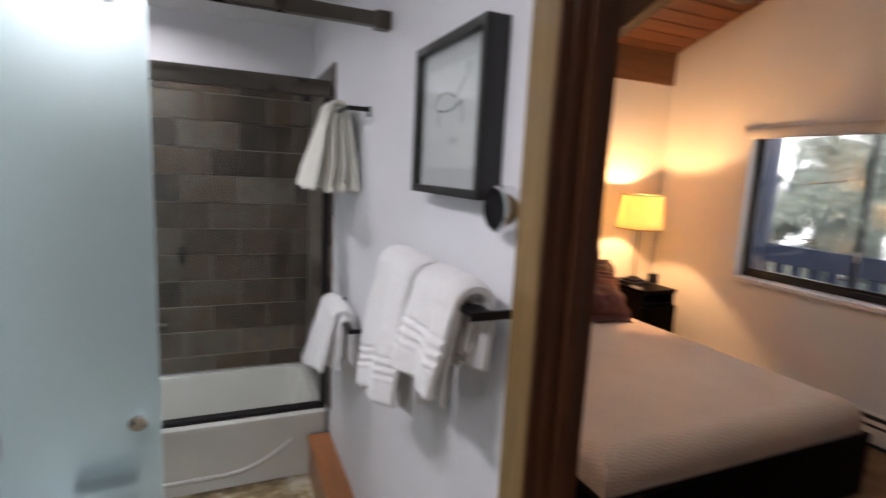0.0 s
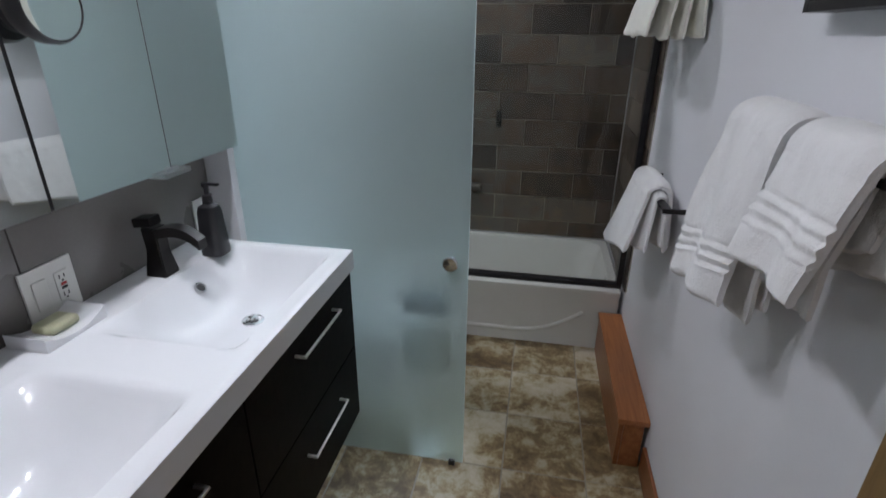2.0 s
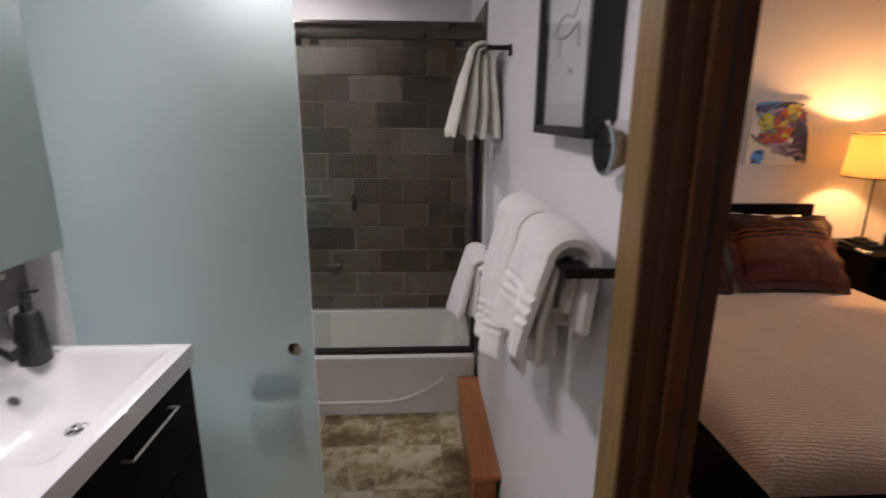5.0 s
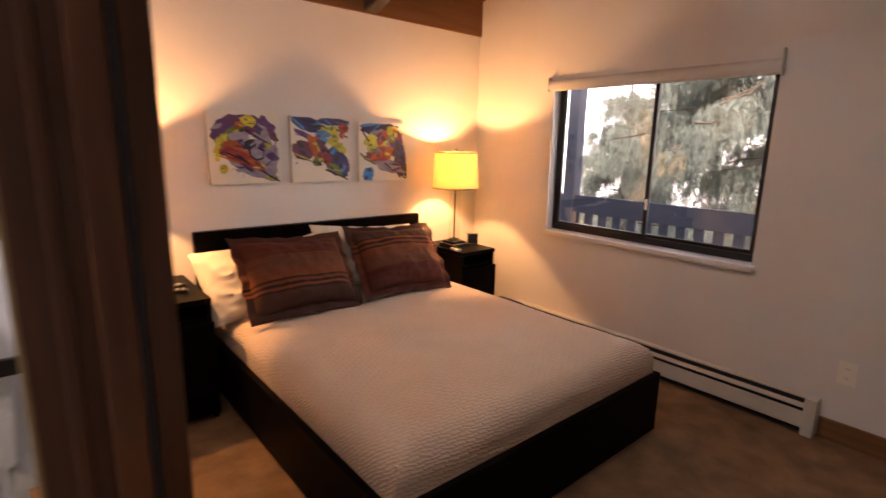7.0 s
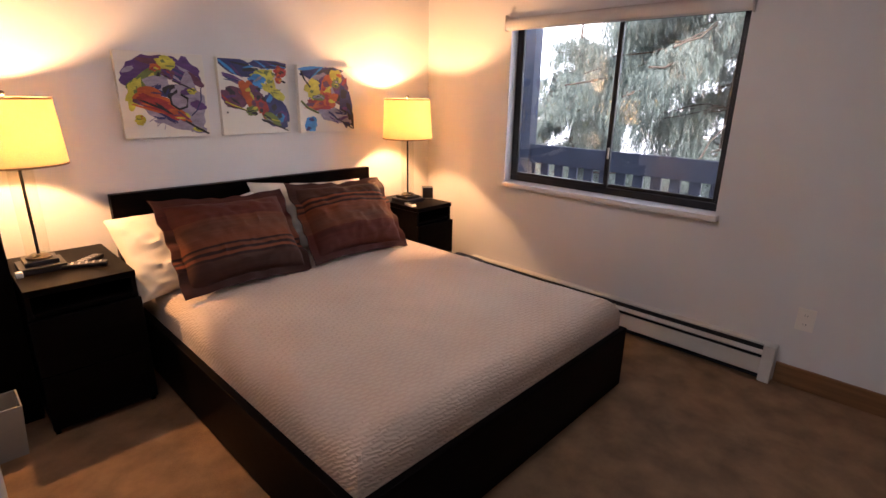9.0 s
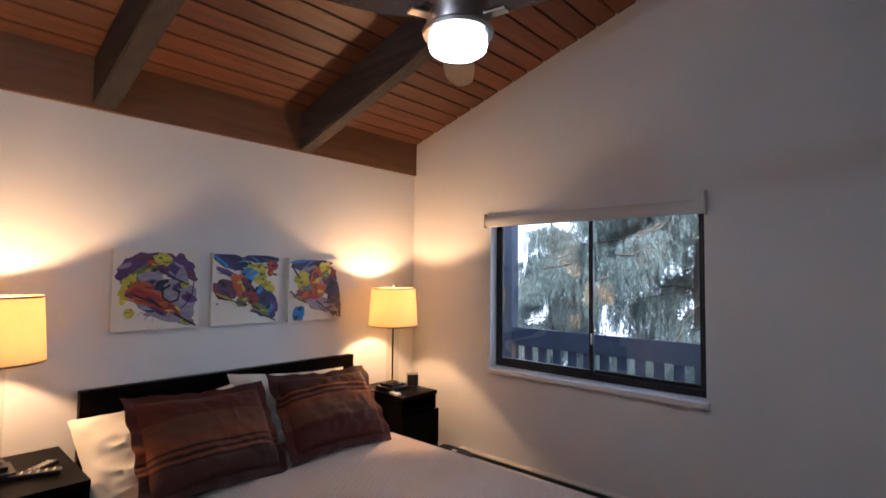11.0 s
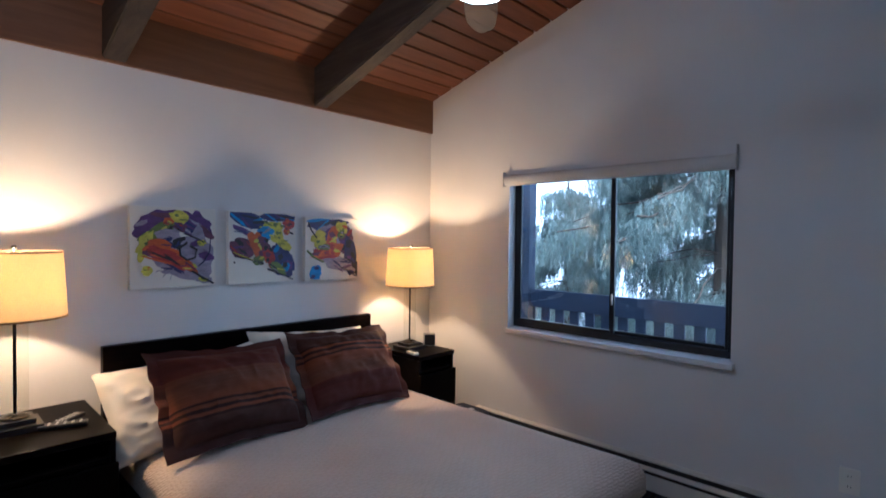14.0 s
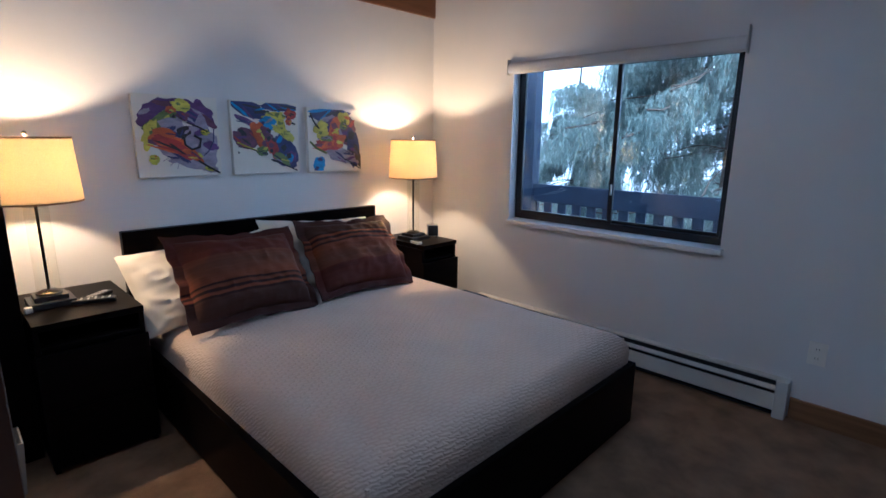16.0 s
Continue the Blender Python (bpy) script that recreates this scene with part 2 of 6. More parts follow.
def rod(bm, a, b, r, r2=None, seg=16):
    """Adds a round bar from a to b."""
    a, b = Vector(a), Vector(b)
    turn = (b - a).to_track_quat("Z", "Y").to_matrix().to_4x4()
    m = Matrix.Translation((a + b) / 2) @ turn
    bmesh.ops.create_cone(bm, cap_ends=True, segments=seg, radius1=r, radius2=r if r2 is None else r2, depth=(b - a).length, matrix=m)
    return bm


def lathe(bm, profile, centre=(0, 0, 0), seg=32, m=None):
    """Adds a turned shape; profile: (radius, height) from bottom to top."""
    rings = []
    base = Matrix.Translation(centre) if m is None else m
    for r, z in profile:
        rings.append([bm.verts.new(base @ Vector((r * math.cos(2 * math.pi * i / seg), r * math.sin(2 * math.pi * i / seg), z))) for i in range(seg)])
    for lo, hi in zip(rings, rings[1:]):
        for i in range(seg):
            bm.faces.new((lo[i], lo[(i + 1) % seg], hi[(i + 1) % seg], hi[i]))
    hollow = tuple(profile[0]) == tuple(profile[-1])
    if hollow:
        bmesh.ops.remove_doubles(bm, verts=rings[0] + rings[-1], dist=1e-5)
        return bm
    if profile[0][0] > 1e-4:
        bm.faces.new(list(reversed(rings[0])))
    if profile[-1][0] > 1e-4:
        bm.faces.new(rings[-1])
    return bm


def tube(bm, points, r, seg=8):
    """Adds a bent round wire through the points."""
    pts = [Vector(p) for p in points]
    rings = []
    for i, p in enumerate(pts):
        d = (pts[min(i + 1, len(pts) - 1)] - pts[max(i - 1, 0)]).normalized()
        q = d.to_track_quat("Z", "Y")
        rings.append([bm.verts.new(p + q @ Vector((r * math.cos(2 * math.pi * k / seg), r * math.sin(2 * math.pi * k / seg), 0))) for k in range(seg)])
    for lo, hi in zip(rings, rings[1:]):
        for k in range(seg):
            bm.faces.new((lo[k], lo[(k + 1) % seg], hi[(k + 1) % seg], hi[k]))
    bm.faces.new(list(reversed(rings[0])))
    bm.faces.new(rings[-1])
    return bm


def prism(bm, outline, axis, a, b):
    """Adds a plate with the given outline, from a to b along an axis."""
    def at(p, h):
        return {"x": (h, p[0], p[1]), "y": (p[0], h, p[1]), "z": (p[0], p[1], h)}[axis]
    lo = [bm.verts.new(at(p, a)) for p in outline]
    hi = [bm.verts.new(at(p, b)) for p in outline]
    n = len(outline)
    bm.faces.new(lo)
    bm.faces.new(list(reversed(hi)))
    for i in range(n):
        bm.faces.new((lo[i], hi[i], hi[(i + 1) % n], lo[(i + 1) % n]))
    bmesh.ops.recalc_face_normals(bm, faces=bm.faces)
    return bm


def link(name, bm, mat, smooth=False):
    me = bpy.data.meshes.new(name)
    bmesh.ops.recalc_face_normals(bm, faces=bm.faces)
    if smooth:
        for f in bm.faces:
            f.smooth = True
    bm.to_mesh(me)
    bm.free()
    if smooth:
        me.set_sharp_from_angle(angle=radians(40))
    me.materials.append(mat)
    return new(name, me)


def part(name, bm, mat, parent, label="", smooth=True):
    ob = link(name, bm, mat, smooth)
    if smooth and 20 < len(ob.data.polygons) < 160 and name not in ("tile", "plank", "slat"):
        even = ob.modifiers.new("flat_faces", "WEIGHTED_NORMAL")
        even.keep_sharp = True
    ob.parent = parent
    if label:
        ob["label"] = label
    return ob


def thing(name, place, label, category, group=""):
    ob = new(name)
    ob.empty_display_size = 0.1
    ob.location = place
    return tagged(ob, label, category, group)


def structure(name, bm, mat, label, category, smooth=False):
    return tagged(link(name, bm, mat, smooth), label, category, kind="structure")


def B(*args, **kw):
    return box(bmesh.new(), *args, **kw)

# ---- bedroom shell ----
structure("carpet_floor", B(BED_W, WIN_X + 0.1, BACK_Y, HEAD_Y + 0.1, -0.12, CARPET), CARPET_MAT, "worn tan wall-to-wall bedroom carpet", "floor")
structure("wall_head", B(VAN_X - 0.12, WIN_X + 0.12, HEAD_Y, HEAD_Y + 0.14, -0.2, 2.7), WALL, "white painted wall behind the bed", "wall")

# window wall: gable outline in four pieces around the opening
WY0, WY1, WZ0, WZ1 = 1.39, 2.85, 0.86, 1.974
bm = bmesh.new()
T = 0.16
box(bm, WIN_X, WIN_X + T, BACK_Y, WY0, -0.12, WZ1)
box(bm, WIN_X, WIN_X + T, WY1, HEAD_Y, -0.12, WZ1)
box(bm, WIN_X, WIN_X + T, WY0, WY1, -0.12, WZ0)
prism(bm, [(BACK_Y, WZ1), (HEAD_Y, WZ1), (HEAD_Y, roof(HEAD_Y) + 0.05), (BACK_Y, roof(BACK_Y) + 0.05)], "x", WIN_X, WIN_X + T)
structure("wall_window", bm, WALL, "white painted gable wall with the window", "wall")

# wall between bathroom and bedroom, with the doorway
bm = bmesh.new()
prism(bm, [(DOOR_Y1 + 0.025, -0.12), (HEAD_Y, -0.12), (HEAD_Y, roof(HEAD_Y) + 0.05), (DOOR_Y1 + 0.025, roof(DOOR_Y1) + 0.05)], "x", BATH_W, BED_W)
prism(bm, [(BACK_Y, -0.12), (DOOR_Y0 - 0.025, -0.12), (DOOR_Y0 - 0.025, roof(DOOR_Y0) + 0.05), (BACK_Y, roof(BACK_Y) + 0.05)], "x", BATH_W, BED_W)
prism(bm, [(DOOR_Y0 - 0.025, DOOR_Z + 0.025), (DOOR_Y1 + 0.025, DOOR_Z + 0.025), (DOOR_Y1 + 0.025, roof(DOOR_Y1)), (DOOR_Y0 - 0.025, roof(DOOR_Y0))], "x", BATH_W, BED_W)
structure("wall_partition", bm, BATH_PAINT, "white painted wall between bathroom and bedroom", "wall")
structure("wall_back", B(VAN_X - 0.12, WIN_X + 0.12, BACK_Y - 0.12, BACK_Y, -0.2, 4.3), WALL, "plain white wall behind the walk", "wall")

# sloped plank ceiling, one mesh of boards with grooves
bm = bmesh.new()
n_planks, pw = 38, 0.135
up = Vector((0, -1, SLOPE)).normalized()
nrm = Vector((0, SLOPE, 1)).normalized()
for i in range(n_planks):
    a = Vector((0, HEAD_Y + 0.02, roof(HEAD_Y + 0.02))) + up * (i * pw)
    b = a + up * (pw - 0.007)
    lift = nrm * random.uniform(0, 0.002)
    corners = [a + lift, b + lift]
    vs = []
    for x in (BED_W - 0.05, WIN_X + 0.02):
        for p, off in ((corners[0], 0.006), (corners[0] + up * 0.006, 0), (corners[1] - up * 0.006, 0), (corners[1], 0.006)):
            vs.append(bm.verts.new((x, p.y + nrm.y * off, p.z + nrm.z * off)))
    for k in range(3):
        bm.faces.new((vs[k], vs[k + 1], vs[k + 5], vs[k + 4]))
structure("ceiling_planks", bm, PLANK, "sloping cedar plank ceiling with dark joints", "ceiling")
bm = bmesh.new()
prism(bm, [(HEAD_Y + 0.2, roof(HEAD_Y + 0.2) + 0.02), (BACK_Y - 0.1, roof(BACK_Y - 0.1) + 0.02), (BACK_Y - 0.1, roof(BACK_Y) + 0.3), (HEAD_Y + 0.2, roof(HEAD_Y) + 0.25)], "x", BED_W - 0.06, WIN_X + 0.2)
structure("ceiling_deck", bm, BEAM, "dark roof deck above the planks", "ceiling")

# fascia board over the headboard wall
structure("fascia_board", B(BED_W, WIN_X, HEAD_Y - 0.022, HEAD_Y, 2.377, 2.66, bevel=0.003), BOARD, "brown stained board along the top of the wall", "trim")


def ceiling_beam(x0, x1):
    bm = bmesh.new()
    depth = 0.26
    y0, y1 = HEAD_Y - 0.024, BACK_Y + 0.01
    prism(bm, [(y0, roof(y0) - depth), (y0, roof(y0) - 0.003), (y1, roof(y1) - 0.003), (y1, roof(y1) - depth)], "x", x0, x1)
    bmesh.ops.bevel(bm, geom=list(bm.edges), offset=0.008, segments=2, affect="EDGES")
    ob = structure("ceiling_beam", bm, BEAM, "dark brown rough-sawn ceiling beam with cracks", "beam")
    ob["group"] = "ceiling beams"


for x0 in (1.622, 2.822):
    ceiling_beam(x0, x0 + 0.106)

structure("baseboard_window_side", B(WIN_X - 0.014, WIN_X - 0.001, BACK_Y, 0.965, CARPET, 0.145, bevel=0.003), OAK, "oak baseboard along the window wall", "baseboard")
structure("baseboard_head_side", B(BED_W + 0.001, WIN_X - 0.016, HEAD_Y - 0.014, HEAD_Y - 0.001, CARPET, 0.145, bevel=0.003), OAK, "oak baseboard along the headboard wall", "baseboard")

# doorway: dark jamb lining with a stop, light casing on the bathroom side
door = thing("door_frame", (0, 0, 0), "dark stained wooden door frame without a door", "door frame")
door["kind"] = "structure"
for y0, y1 in ((DOOR_Y1, DOOR_Y1 + 0.024), (DOOR_Y0 - 0.024, DOOR_Y0)):
    part("jamb", B(BATH_W - 0.022, BED_W + 0.005, y0, y1, CARPET, DOOR_Z + 0.02, bevel=0.002), JAMB, door)
part("jamb_stop", B(0.89, 0.918, DOOR_Y1 - 0.012, DOOR_Y1 - 0.0005, CARPET, DOOR_Z, bevel=0.003), JAMB, door)
part("jamb_stop", B(0.9185, 0.926, DOOR_Y1 - 0.006, DOOR_Y1 - 0.0005, CARPET, DOOR_Z, bevel=0.002), PLASTIC_B, door, "dark rubber seal")
part("jamb_bead", B(0.862, 0.874, DOOR_Y1 - 0.005, DOOR_Y1 - 0.0005, CARPET, DOOR_Z, bevel=0.002), JAMB, door)
part("head_jamb", B(BATH_W - 0.022, BED_W + 0.005, DOOR_Y0, DOOR_Y1, DOOR_Z, DOOR_Z + 0.024, bevel=0.002), JAMB, door)
for y0, y1 in ((DOOR_Y1 + 0.003, DOOR_Y1 + 0.080), (DOOR_Y0 - 0.092, DOOR_Y0 - 0.003)):
    part("casing", B(BATH_W - 0.026, BATH_W - 0.001, y0, y1, TILE_Z, DOOR_Z + 0.09, bevel=0.004), CASING, door, "golden oak door casing")
part("head_casing", B(BATH_W - 0.026, BATH_W - 0.001, DOOR_Y0 - 0.003, DOOR_Y1 + 0.003, DOOR_Z + 0.003, DOOR_Z + 0.09, bevel=0.004), CASING, door, "golden oak door casing")
part("threshold", B(BATH_W - 0.02, BED_W + 0.01, DOOR_Y0, DOOR_Y1, TILE_Z + 0.001, CARPET + 0.012, bevel=0.004), CASING, door, "oak threshold")

# ---- bathroom shell ----
structure("wall_vanity", B(VAN_X - 0.12, VAN_X, BACK_Y, HEAD_Y, -0.2, 2.6), BATH_PAINT, "white painted wall behind the vanity", "wall")
structure("wall_tub", B(VAN_X, BATH_W, TUB_BACK, HEAD_Y - 0.002, -0.2, 2.6), BATH_PAINT, "white painted wall above the tub tiles", "wall")
structure("ceiling_bath", B(VAN_X, BATH_W, BACK_Y, TUB_BACK, 2.335, 2.5), CEIL_PAINT, "flat grey-white bathroom ceiling", "ceiling")
structure("wall_end_post", B(VAN_X + 0.001, -0.585, 1.803, 1.838, TILE_Z, 2.334, bevel=0.003), BATH_PAINT, "white end post beside the sliding door", "wall")
structure("baseboard_bath", B(BATH_W - 0.014, BATH_W - 0.001, 1.0, 1.95, TILE_Z, 0.03, bevel=0.003), CEDAR_BOX, "reddish wooden baseboard beside the towels", "baseboard")

# ---- window ----
win = thing("window_1", (WIN_X, 0, 0), "dark bronze sliding window with two panes in a white recess", "window")
win["kind"] = "structure"
FX0, FX1 = 0.075, 0.125
part("frame_bottom", B(FX0, FX1, WY0, WY1, WZ0 + 0.012, WZ0 + 0.055, bevel=0.003), FRAME_DARK, win)
part("frame_top", B(FX0, FX1, WY0, WY1, WZ1 - 0.045, WZ1 - 0.002, bevel=0.003), FRAME_DARK, win)
part("frame_side", B(FX0, FX1, WY0 + 0.001, WY0 + 0.035, WZ0 + 0.055, WZ1 - 0.045, bevel=0.003), FRAME_DARK, win)
part("frame_side", B(FX0, FX1, WY1 - 0.035, WY1 - 0.001, WZ0 + 0.055, WZ1 - 0.045, bevel=0.003), FRAME_DARK, win)


def sash(x0, y0, y1):
    z0, z1, w, d = WZ0 + 0.05, WZ1 - 0.04, 0.026, 0.022
    s = part("sash", B(x0, x0 + d, y0, y0 + w, z0, z1, bevel=0.003), FRAME_DARK, win)
    part("stile", B(x0, x0 + d, y1 - w, y1, z0, z1, bevel=0.003), FRAME_DARK, s)
    part("rail", B(x0, x0 + d, y0 + w, y1 - w, z0, z0 + w, bevel=0.003), FRAME_DARK, s)
    part("rail", B(x0, x0 + d, y0 + w, y1 - w, z1 - w, z1, bevel=0.003), FRAME_DARK, s)
    p = part("pane", B(x0 + 0.009, x0 + 0.013, y0 + w, y1 - w, z0 + w, z1 - w), PANE, s, "clear glass")
    p.visible_shadow = False
    return s


MULL = 2.09
sash(FX0 + 0.026, WY0 + 0.03, MULL + 0.03)
s = sash(FX0 + 0.002, MULL - 0.012, WY1 - 0.03)
part("latch", B(FX0 - 0.008, FX0 + 0.004, MULL - 0.006, MULL + 0.006, 1.10, 1.17, bevel=0.003), NICKEL, s, "small metal latch")
bm = B(-0.050, FX0 + 0.01, WY0 - 0.020, WY1 - 0.012, WZ0 - 0.022, WZ0 + 0.0115, bevel=0.006)
sill = part("window_sill", bm, WHITE, win, "glossy white window sill")
REVEAL = WHITE
part("reveal", B(0.0, FX0, WY1 - 0.004, WY1 - 0.0005, WZ0, WZ1 - 0.005), REVEAL, win, "white painted recess side")

# roller blind rolled up over the window
blind = thing("roller_blind", (WIN_X, 0, 0), "cream roller blind rolled up under its cover above the window", "blind")
FABRIC_BLIND = paint("blind_fabric", (0.70, 0.68, 0.65), 0.8, 0.04, 6, 300, 0.1)
bm = bmesh.new()
prof = [(-0.001, 1.90), (-0.020, 1.892), (-0.036, 1.902), (-0.042, 1.922), (-0.040, 1.946), (-0.030, 1.964), (-0.015, 1.973), (-0.001, 1.975)]
prism(bm, prof, "y", WY0 - 0.010, WY1 + 0.022)
part("cover", bm, FABRIC_BLIND, blind)
part("bracket", B(-0.040, -0.001, WY0 - 0.015, WY0 - 0.011, 1.885, 2.02, bevel=0.002), NICKEL, blind, "thin metal end bracket")
part("bracket", B(-0.044, -0.001, WY1 + 0.023, WY1 + 0.027, 1.888, 1.992, bevel=0.002), NICKEL, blind, "thin metal end bracket")

# ---- outside ----
SNOW = paint("snowy_ground", (0.62, 0.64, 0.67), 0.8, 0.12, 0.4, 6, 0.3)
structure("ground", B(4.2, 400, -300, 300, -3.6, -3.4), SNOW, "snow covered ground below the balcony", "ground")
BALCONY = paint("slate_blue_balcony_paint", (0.052, 0.065, 0.105), 0.6, 0.15, 6, 150, 0.1)
bal = thing("balcony_railing", (5.3, 0, 0), "slate blue wooden balcony railing with a post", "railing")
part("top_board", B(-0.02, 0.02, -0.5, 4.6, 0.83, 1.01, bevel=0.006), BALCONY, bal)
part("bottom_board", B(-0.02, 0.02, -0.5, 4.6, 0.05, 0.16, bevel=0.006), BALCONY, bal)
sl = None
for i in range(32):
    y = -0.45 + i * 0.16
    if sl is None:
        sl = part("slat", B(0.022, 0.045, -0.045, 0.045, 0.08, 0.95, bevel=0.004), BALCONY, bal)
        sl.location.y = y
        continue
    o = sl.copy()
    scene.collection.objects.link(o)
    o.location.y = y
for y in (3.60,):
    part("post", B(-0.06, 0.06, y - 0.065, y + 0.065, -0.1, 2.9, bevel=0.006), BALCONY, bal)
structure("balcony_floor", B(WIN_X + 0.17, 5.42, -0.6, 4.7, -0.15, -0.04), BALCONY, "slate blue balcony decking outside the window", "floor")

BARK = paint("spruce_bark", (0.10, 0.075, 0.06), 0.9, 0.3, 6, 60, 0.6, stretch=(1, 1, 0.3))


def needle_material():
    m, tree, bsdf = material("spruce_needles")
    geo = tree.nodes.new("ShaderNodeNewGeometry")
    r = ramp(tree, geo.outputs["Random Per Island"], ((0.0, (0.16, 0.205, 0.195)), (0.55, (0.24, 0.295, 0.275)), (0.93, (0.31, 0.37, 0.345)), (1.0, (0.30, 0.25, 0.21))))
    tree.links.new(r.outputs[0], bsdf.inputs["Base Color"])
    bsdf.inputs["Roughness"].default_value = 0.7
    through_leaf = tree.nodes.new("ShaderNodeBsdfTranslucent")
    tree.links.new(r.outputs[0], through_leaf.inputs[0])
    both = tree.nodes.new("ShaderNodeMixShader")
    both.inputs[0].default_value = 0.4
    tree.links.new(bsdf.outputs[0], both.inputs[1])
    tree.links.new(through_leaf.outputs[0], both.inputs[2])
    tree.links.new(both.outputs[0], tree.nodes["Material Output"].inputs[0])
    return m


NEEDLES = needle_material()


def spruce(place, height, spread, seed, label, start=2.0, fluff=1.0, twig_rate=20, thin=None):
    """A conifer: tapered trunk, drooping limbs, and hanging sprays of needles."""
    rng = random.Random(seed)
    tree = thing("spruce_tree", place, label, "tree", "spruces outside")
    bm = bmesh.new()
    steps = 14
    tube_pts = [(rng.uniform(-0.05, 0.05), rng.uniform(-0.05, 0.05), height * i / steps) for i in range(steps + 1)]
    rings = []
    for i, p in enumerate(tube_pts):
        r = 0.20 * (1 - i / steps) + 0.02
        rings.append([bm.verts.new((p[0] + r * math.cos(k * 0.785), p[1] + r * math.sin(k * 0.785), p[2])) for k in range(8)])
    for lo, hi in zip(rings, rings[1:]):
        for k in range(8):
            bm.faces.new((lo[k], lo[(k + 1) % 8], hi[(k + 1) % 8], hi[k]))
    part("trunk", bm, BARK, tree)
    verts, faces = [], []
    limb_bm = bmesh.new()

    def spray(p, length, width, lean):
        """One tuft of needles: a thin three-sided tapering spike."""
        d = Vector((lean.x * 0.5 + rng.uniform(-0.25, 0.25), lean.y * 0.5 + rng.uniform(-0.25, 0.25), -1)).normalized()
        side = d.orthogonal().normalized()
        other = d.cross(side)
        base = len(verts)
        a0 = rng.uniform(0, 6.28)
        for k in range(3):
            a = a0 + k * 2.09
            verts.append(p + (side * math.cos(a) + other * math.sin(a)) * width)
        verts.append(p + d * length)
        for k in range(3):
            faces.append((base + k, base + (k + 1) % 3, base + 3))

    def tassel(p, drop, out):
        """A branchlet hanging from p, clothed in short needle sprays."""
        sway = Vector((rng.uniform(-0.12, 0.12), rng.uniform(-0.12, 0.12), 0)) + out * 0.10
        count = max(6, int(drop / 0.017 / fluff))
        for j in range(count):
            g = (j + rng.random()) / count
            q = p + sway * g * drop + Vector((rng.uniform(-0.018, 0.018), rng.uniform(-0.018, 0.018), -drop * g))
            spray(q, rng.uniform(0.05, 0.11) * fluff, rng.uniform(0.0045, 0.0095) * fluff, Vector((rng.uniform(-1.4, 1.4), rng.uniform(-1.4, 1.4), 0)))

    z = start
    while z < height - 0.3:
        reach = spread * (1 - z / height) ** 0.75 + 0.25
        rich = 1.0 if z < 8.2 else 0.3
        for k in range(rng.randint(7, 9)):
            a = rng.uniform(0, 2 * math.pi)
            out = Vector((math.cos(a), math.sin(a), 0))
            length = reach * rng.uniform(0.55, 1.1)
            if thin and out.y > 0.25 and thin[0] < z < thin[1]:
                length *= rng.uniform(0.3, 0.6)
            pts = []
            rise = rng.uniform(-0.05, 0.30)
            for i in range(8):
                f = i / 7
                pts.append(out * (length * f) + Vector((0, 0, z + length * (rise * f - 0.55 * f * f + 0.25 * f ** 4))) + Vector((rng.uniform(-1, 1), rng.uniform(-1, 1), rng.uniform(-1, 1))) * 0.03)
            tube(limb_bm, pts, 0.020 * max(0.3, length / spread), 4)
            for _ in range(int(length * twig_rate * rich)):
                f = rng.uniform(0.15, 1.0) ** 0.75
                i = min(6, int(f * 7))
                p = pts[i].lerp(pts[i + 1], f * 7 - i)
                side = (Vector((-out.y, out.x, 0)) * rng.choice((-1, 1)) + out * 0.6) * rng.uniform(0.0, 0.32) * (1.25 - f * 0.6)
                tassel(p + side + Vector((0, 0, -0.3 * side.length)), rng.uniform(0.12, 0.50) * (0.5 + 0.6 * f), out)
        z += rng.uniform(0.18, 0.42)
    part("limbs", limb_bm, BARK, tree)
    me = bpy.data.meshes.new("needles")
    me.from_pydata(verts, [], faces)
    me.materials.append(NEEDLES)
    ob = new("crown", me)
    ob.parent = tree
    ob["label"] = "drooping grey-green needle sprays"
    return tree


spruce((9.2, 2.8, -3.4), 11.5, 3.5, 3, "tall grey-green spruce with drooping branches beyond the balcony", 1.8, 1.0, 58, (4.4, 5.1))
spruce((12.8, 7.4, -3.4), 6.7, 3.0, 7, "low grey-green spruce further off beyond the balcony", 0.8, 1.5, 50)
spruce((15.5, 2.6, -3.4), 11.0, 3.6, 11, "grey-green spruce half hidden by a nearer spruce", 1.6, 1.9, 30)
# sheet with its own glow, standing in for the bright sky behind the trees
SKY_GLOW, tree_, bsdf_ = material("glowing_pale_sky")
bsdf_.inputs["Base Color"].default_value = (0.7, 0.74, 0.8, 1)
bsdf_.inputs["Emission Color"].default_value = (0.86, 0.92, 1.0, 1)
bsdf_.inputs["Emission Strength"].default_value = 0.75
structure("backdrop", B(120, 120.5, -160, 220, -3.4, 90), SKY_GLOW, "glowing backdrop sheet for the pale overcast winter distance", "backdrop")
# ---- bed ----
bed = thing("bed", (0, 0, CARPET), "low espresso wooden bed frame with a plain headboard", "bed")
BX0, BX1, BY0, BY1 = 1.62, 3.317, 1.53, 3.60
zr = 0.355 - CARPET
part("headboard", B(BX0 - 0.005, 3.29, BY1 - 0.005, BY1 + 0.045, 0.0, 0.95 - CARPET, bevel=0.004), ESPRESSO, bed)
for x0, x1 in ((BX0, BX0 + 0.035), (BX1 - 0.035, BX1)):
    part("side_rail", B(x0, x1, BY0 + 0.041, BY1 - 0.006, 0.02, zr, bevel=0.004), ESPRESSO, bed)
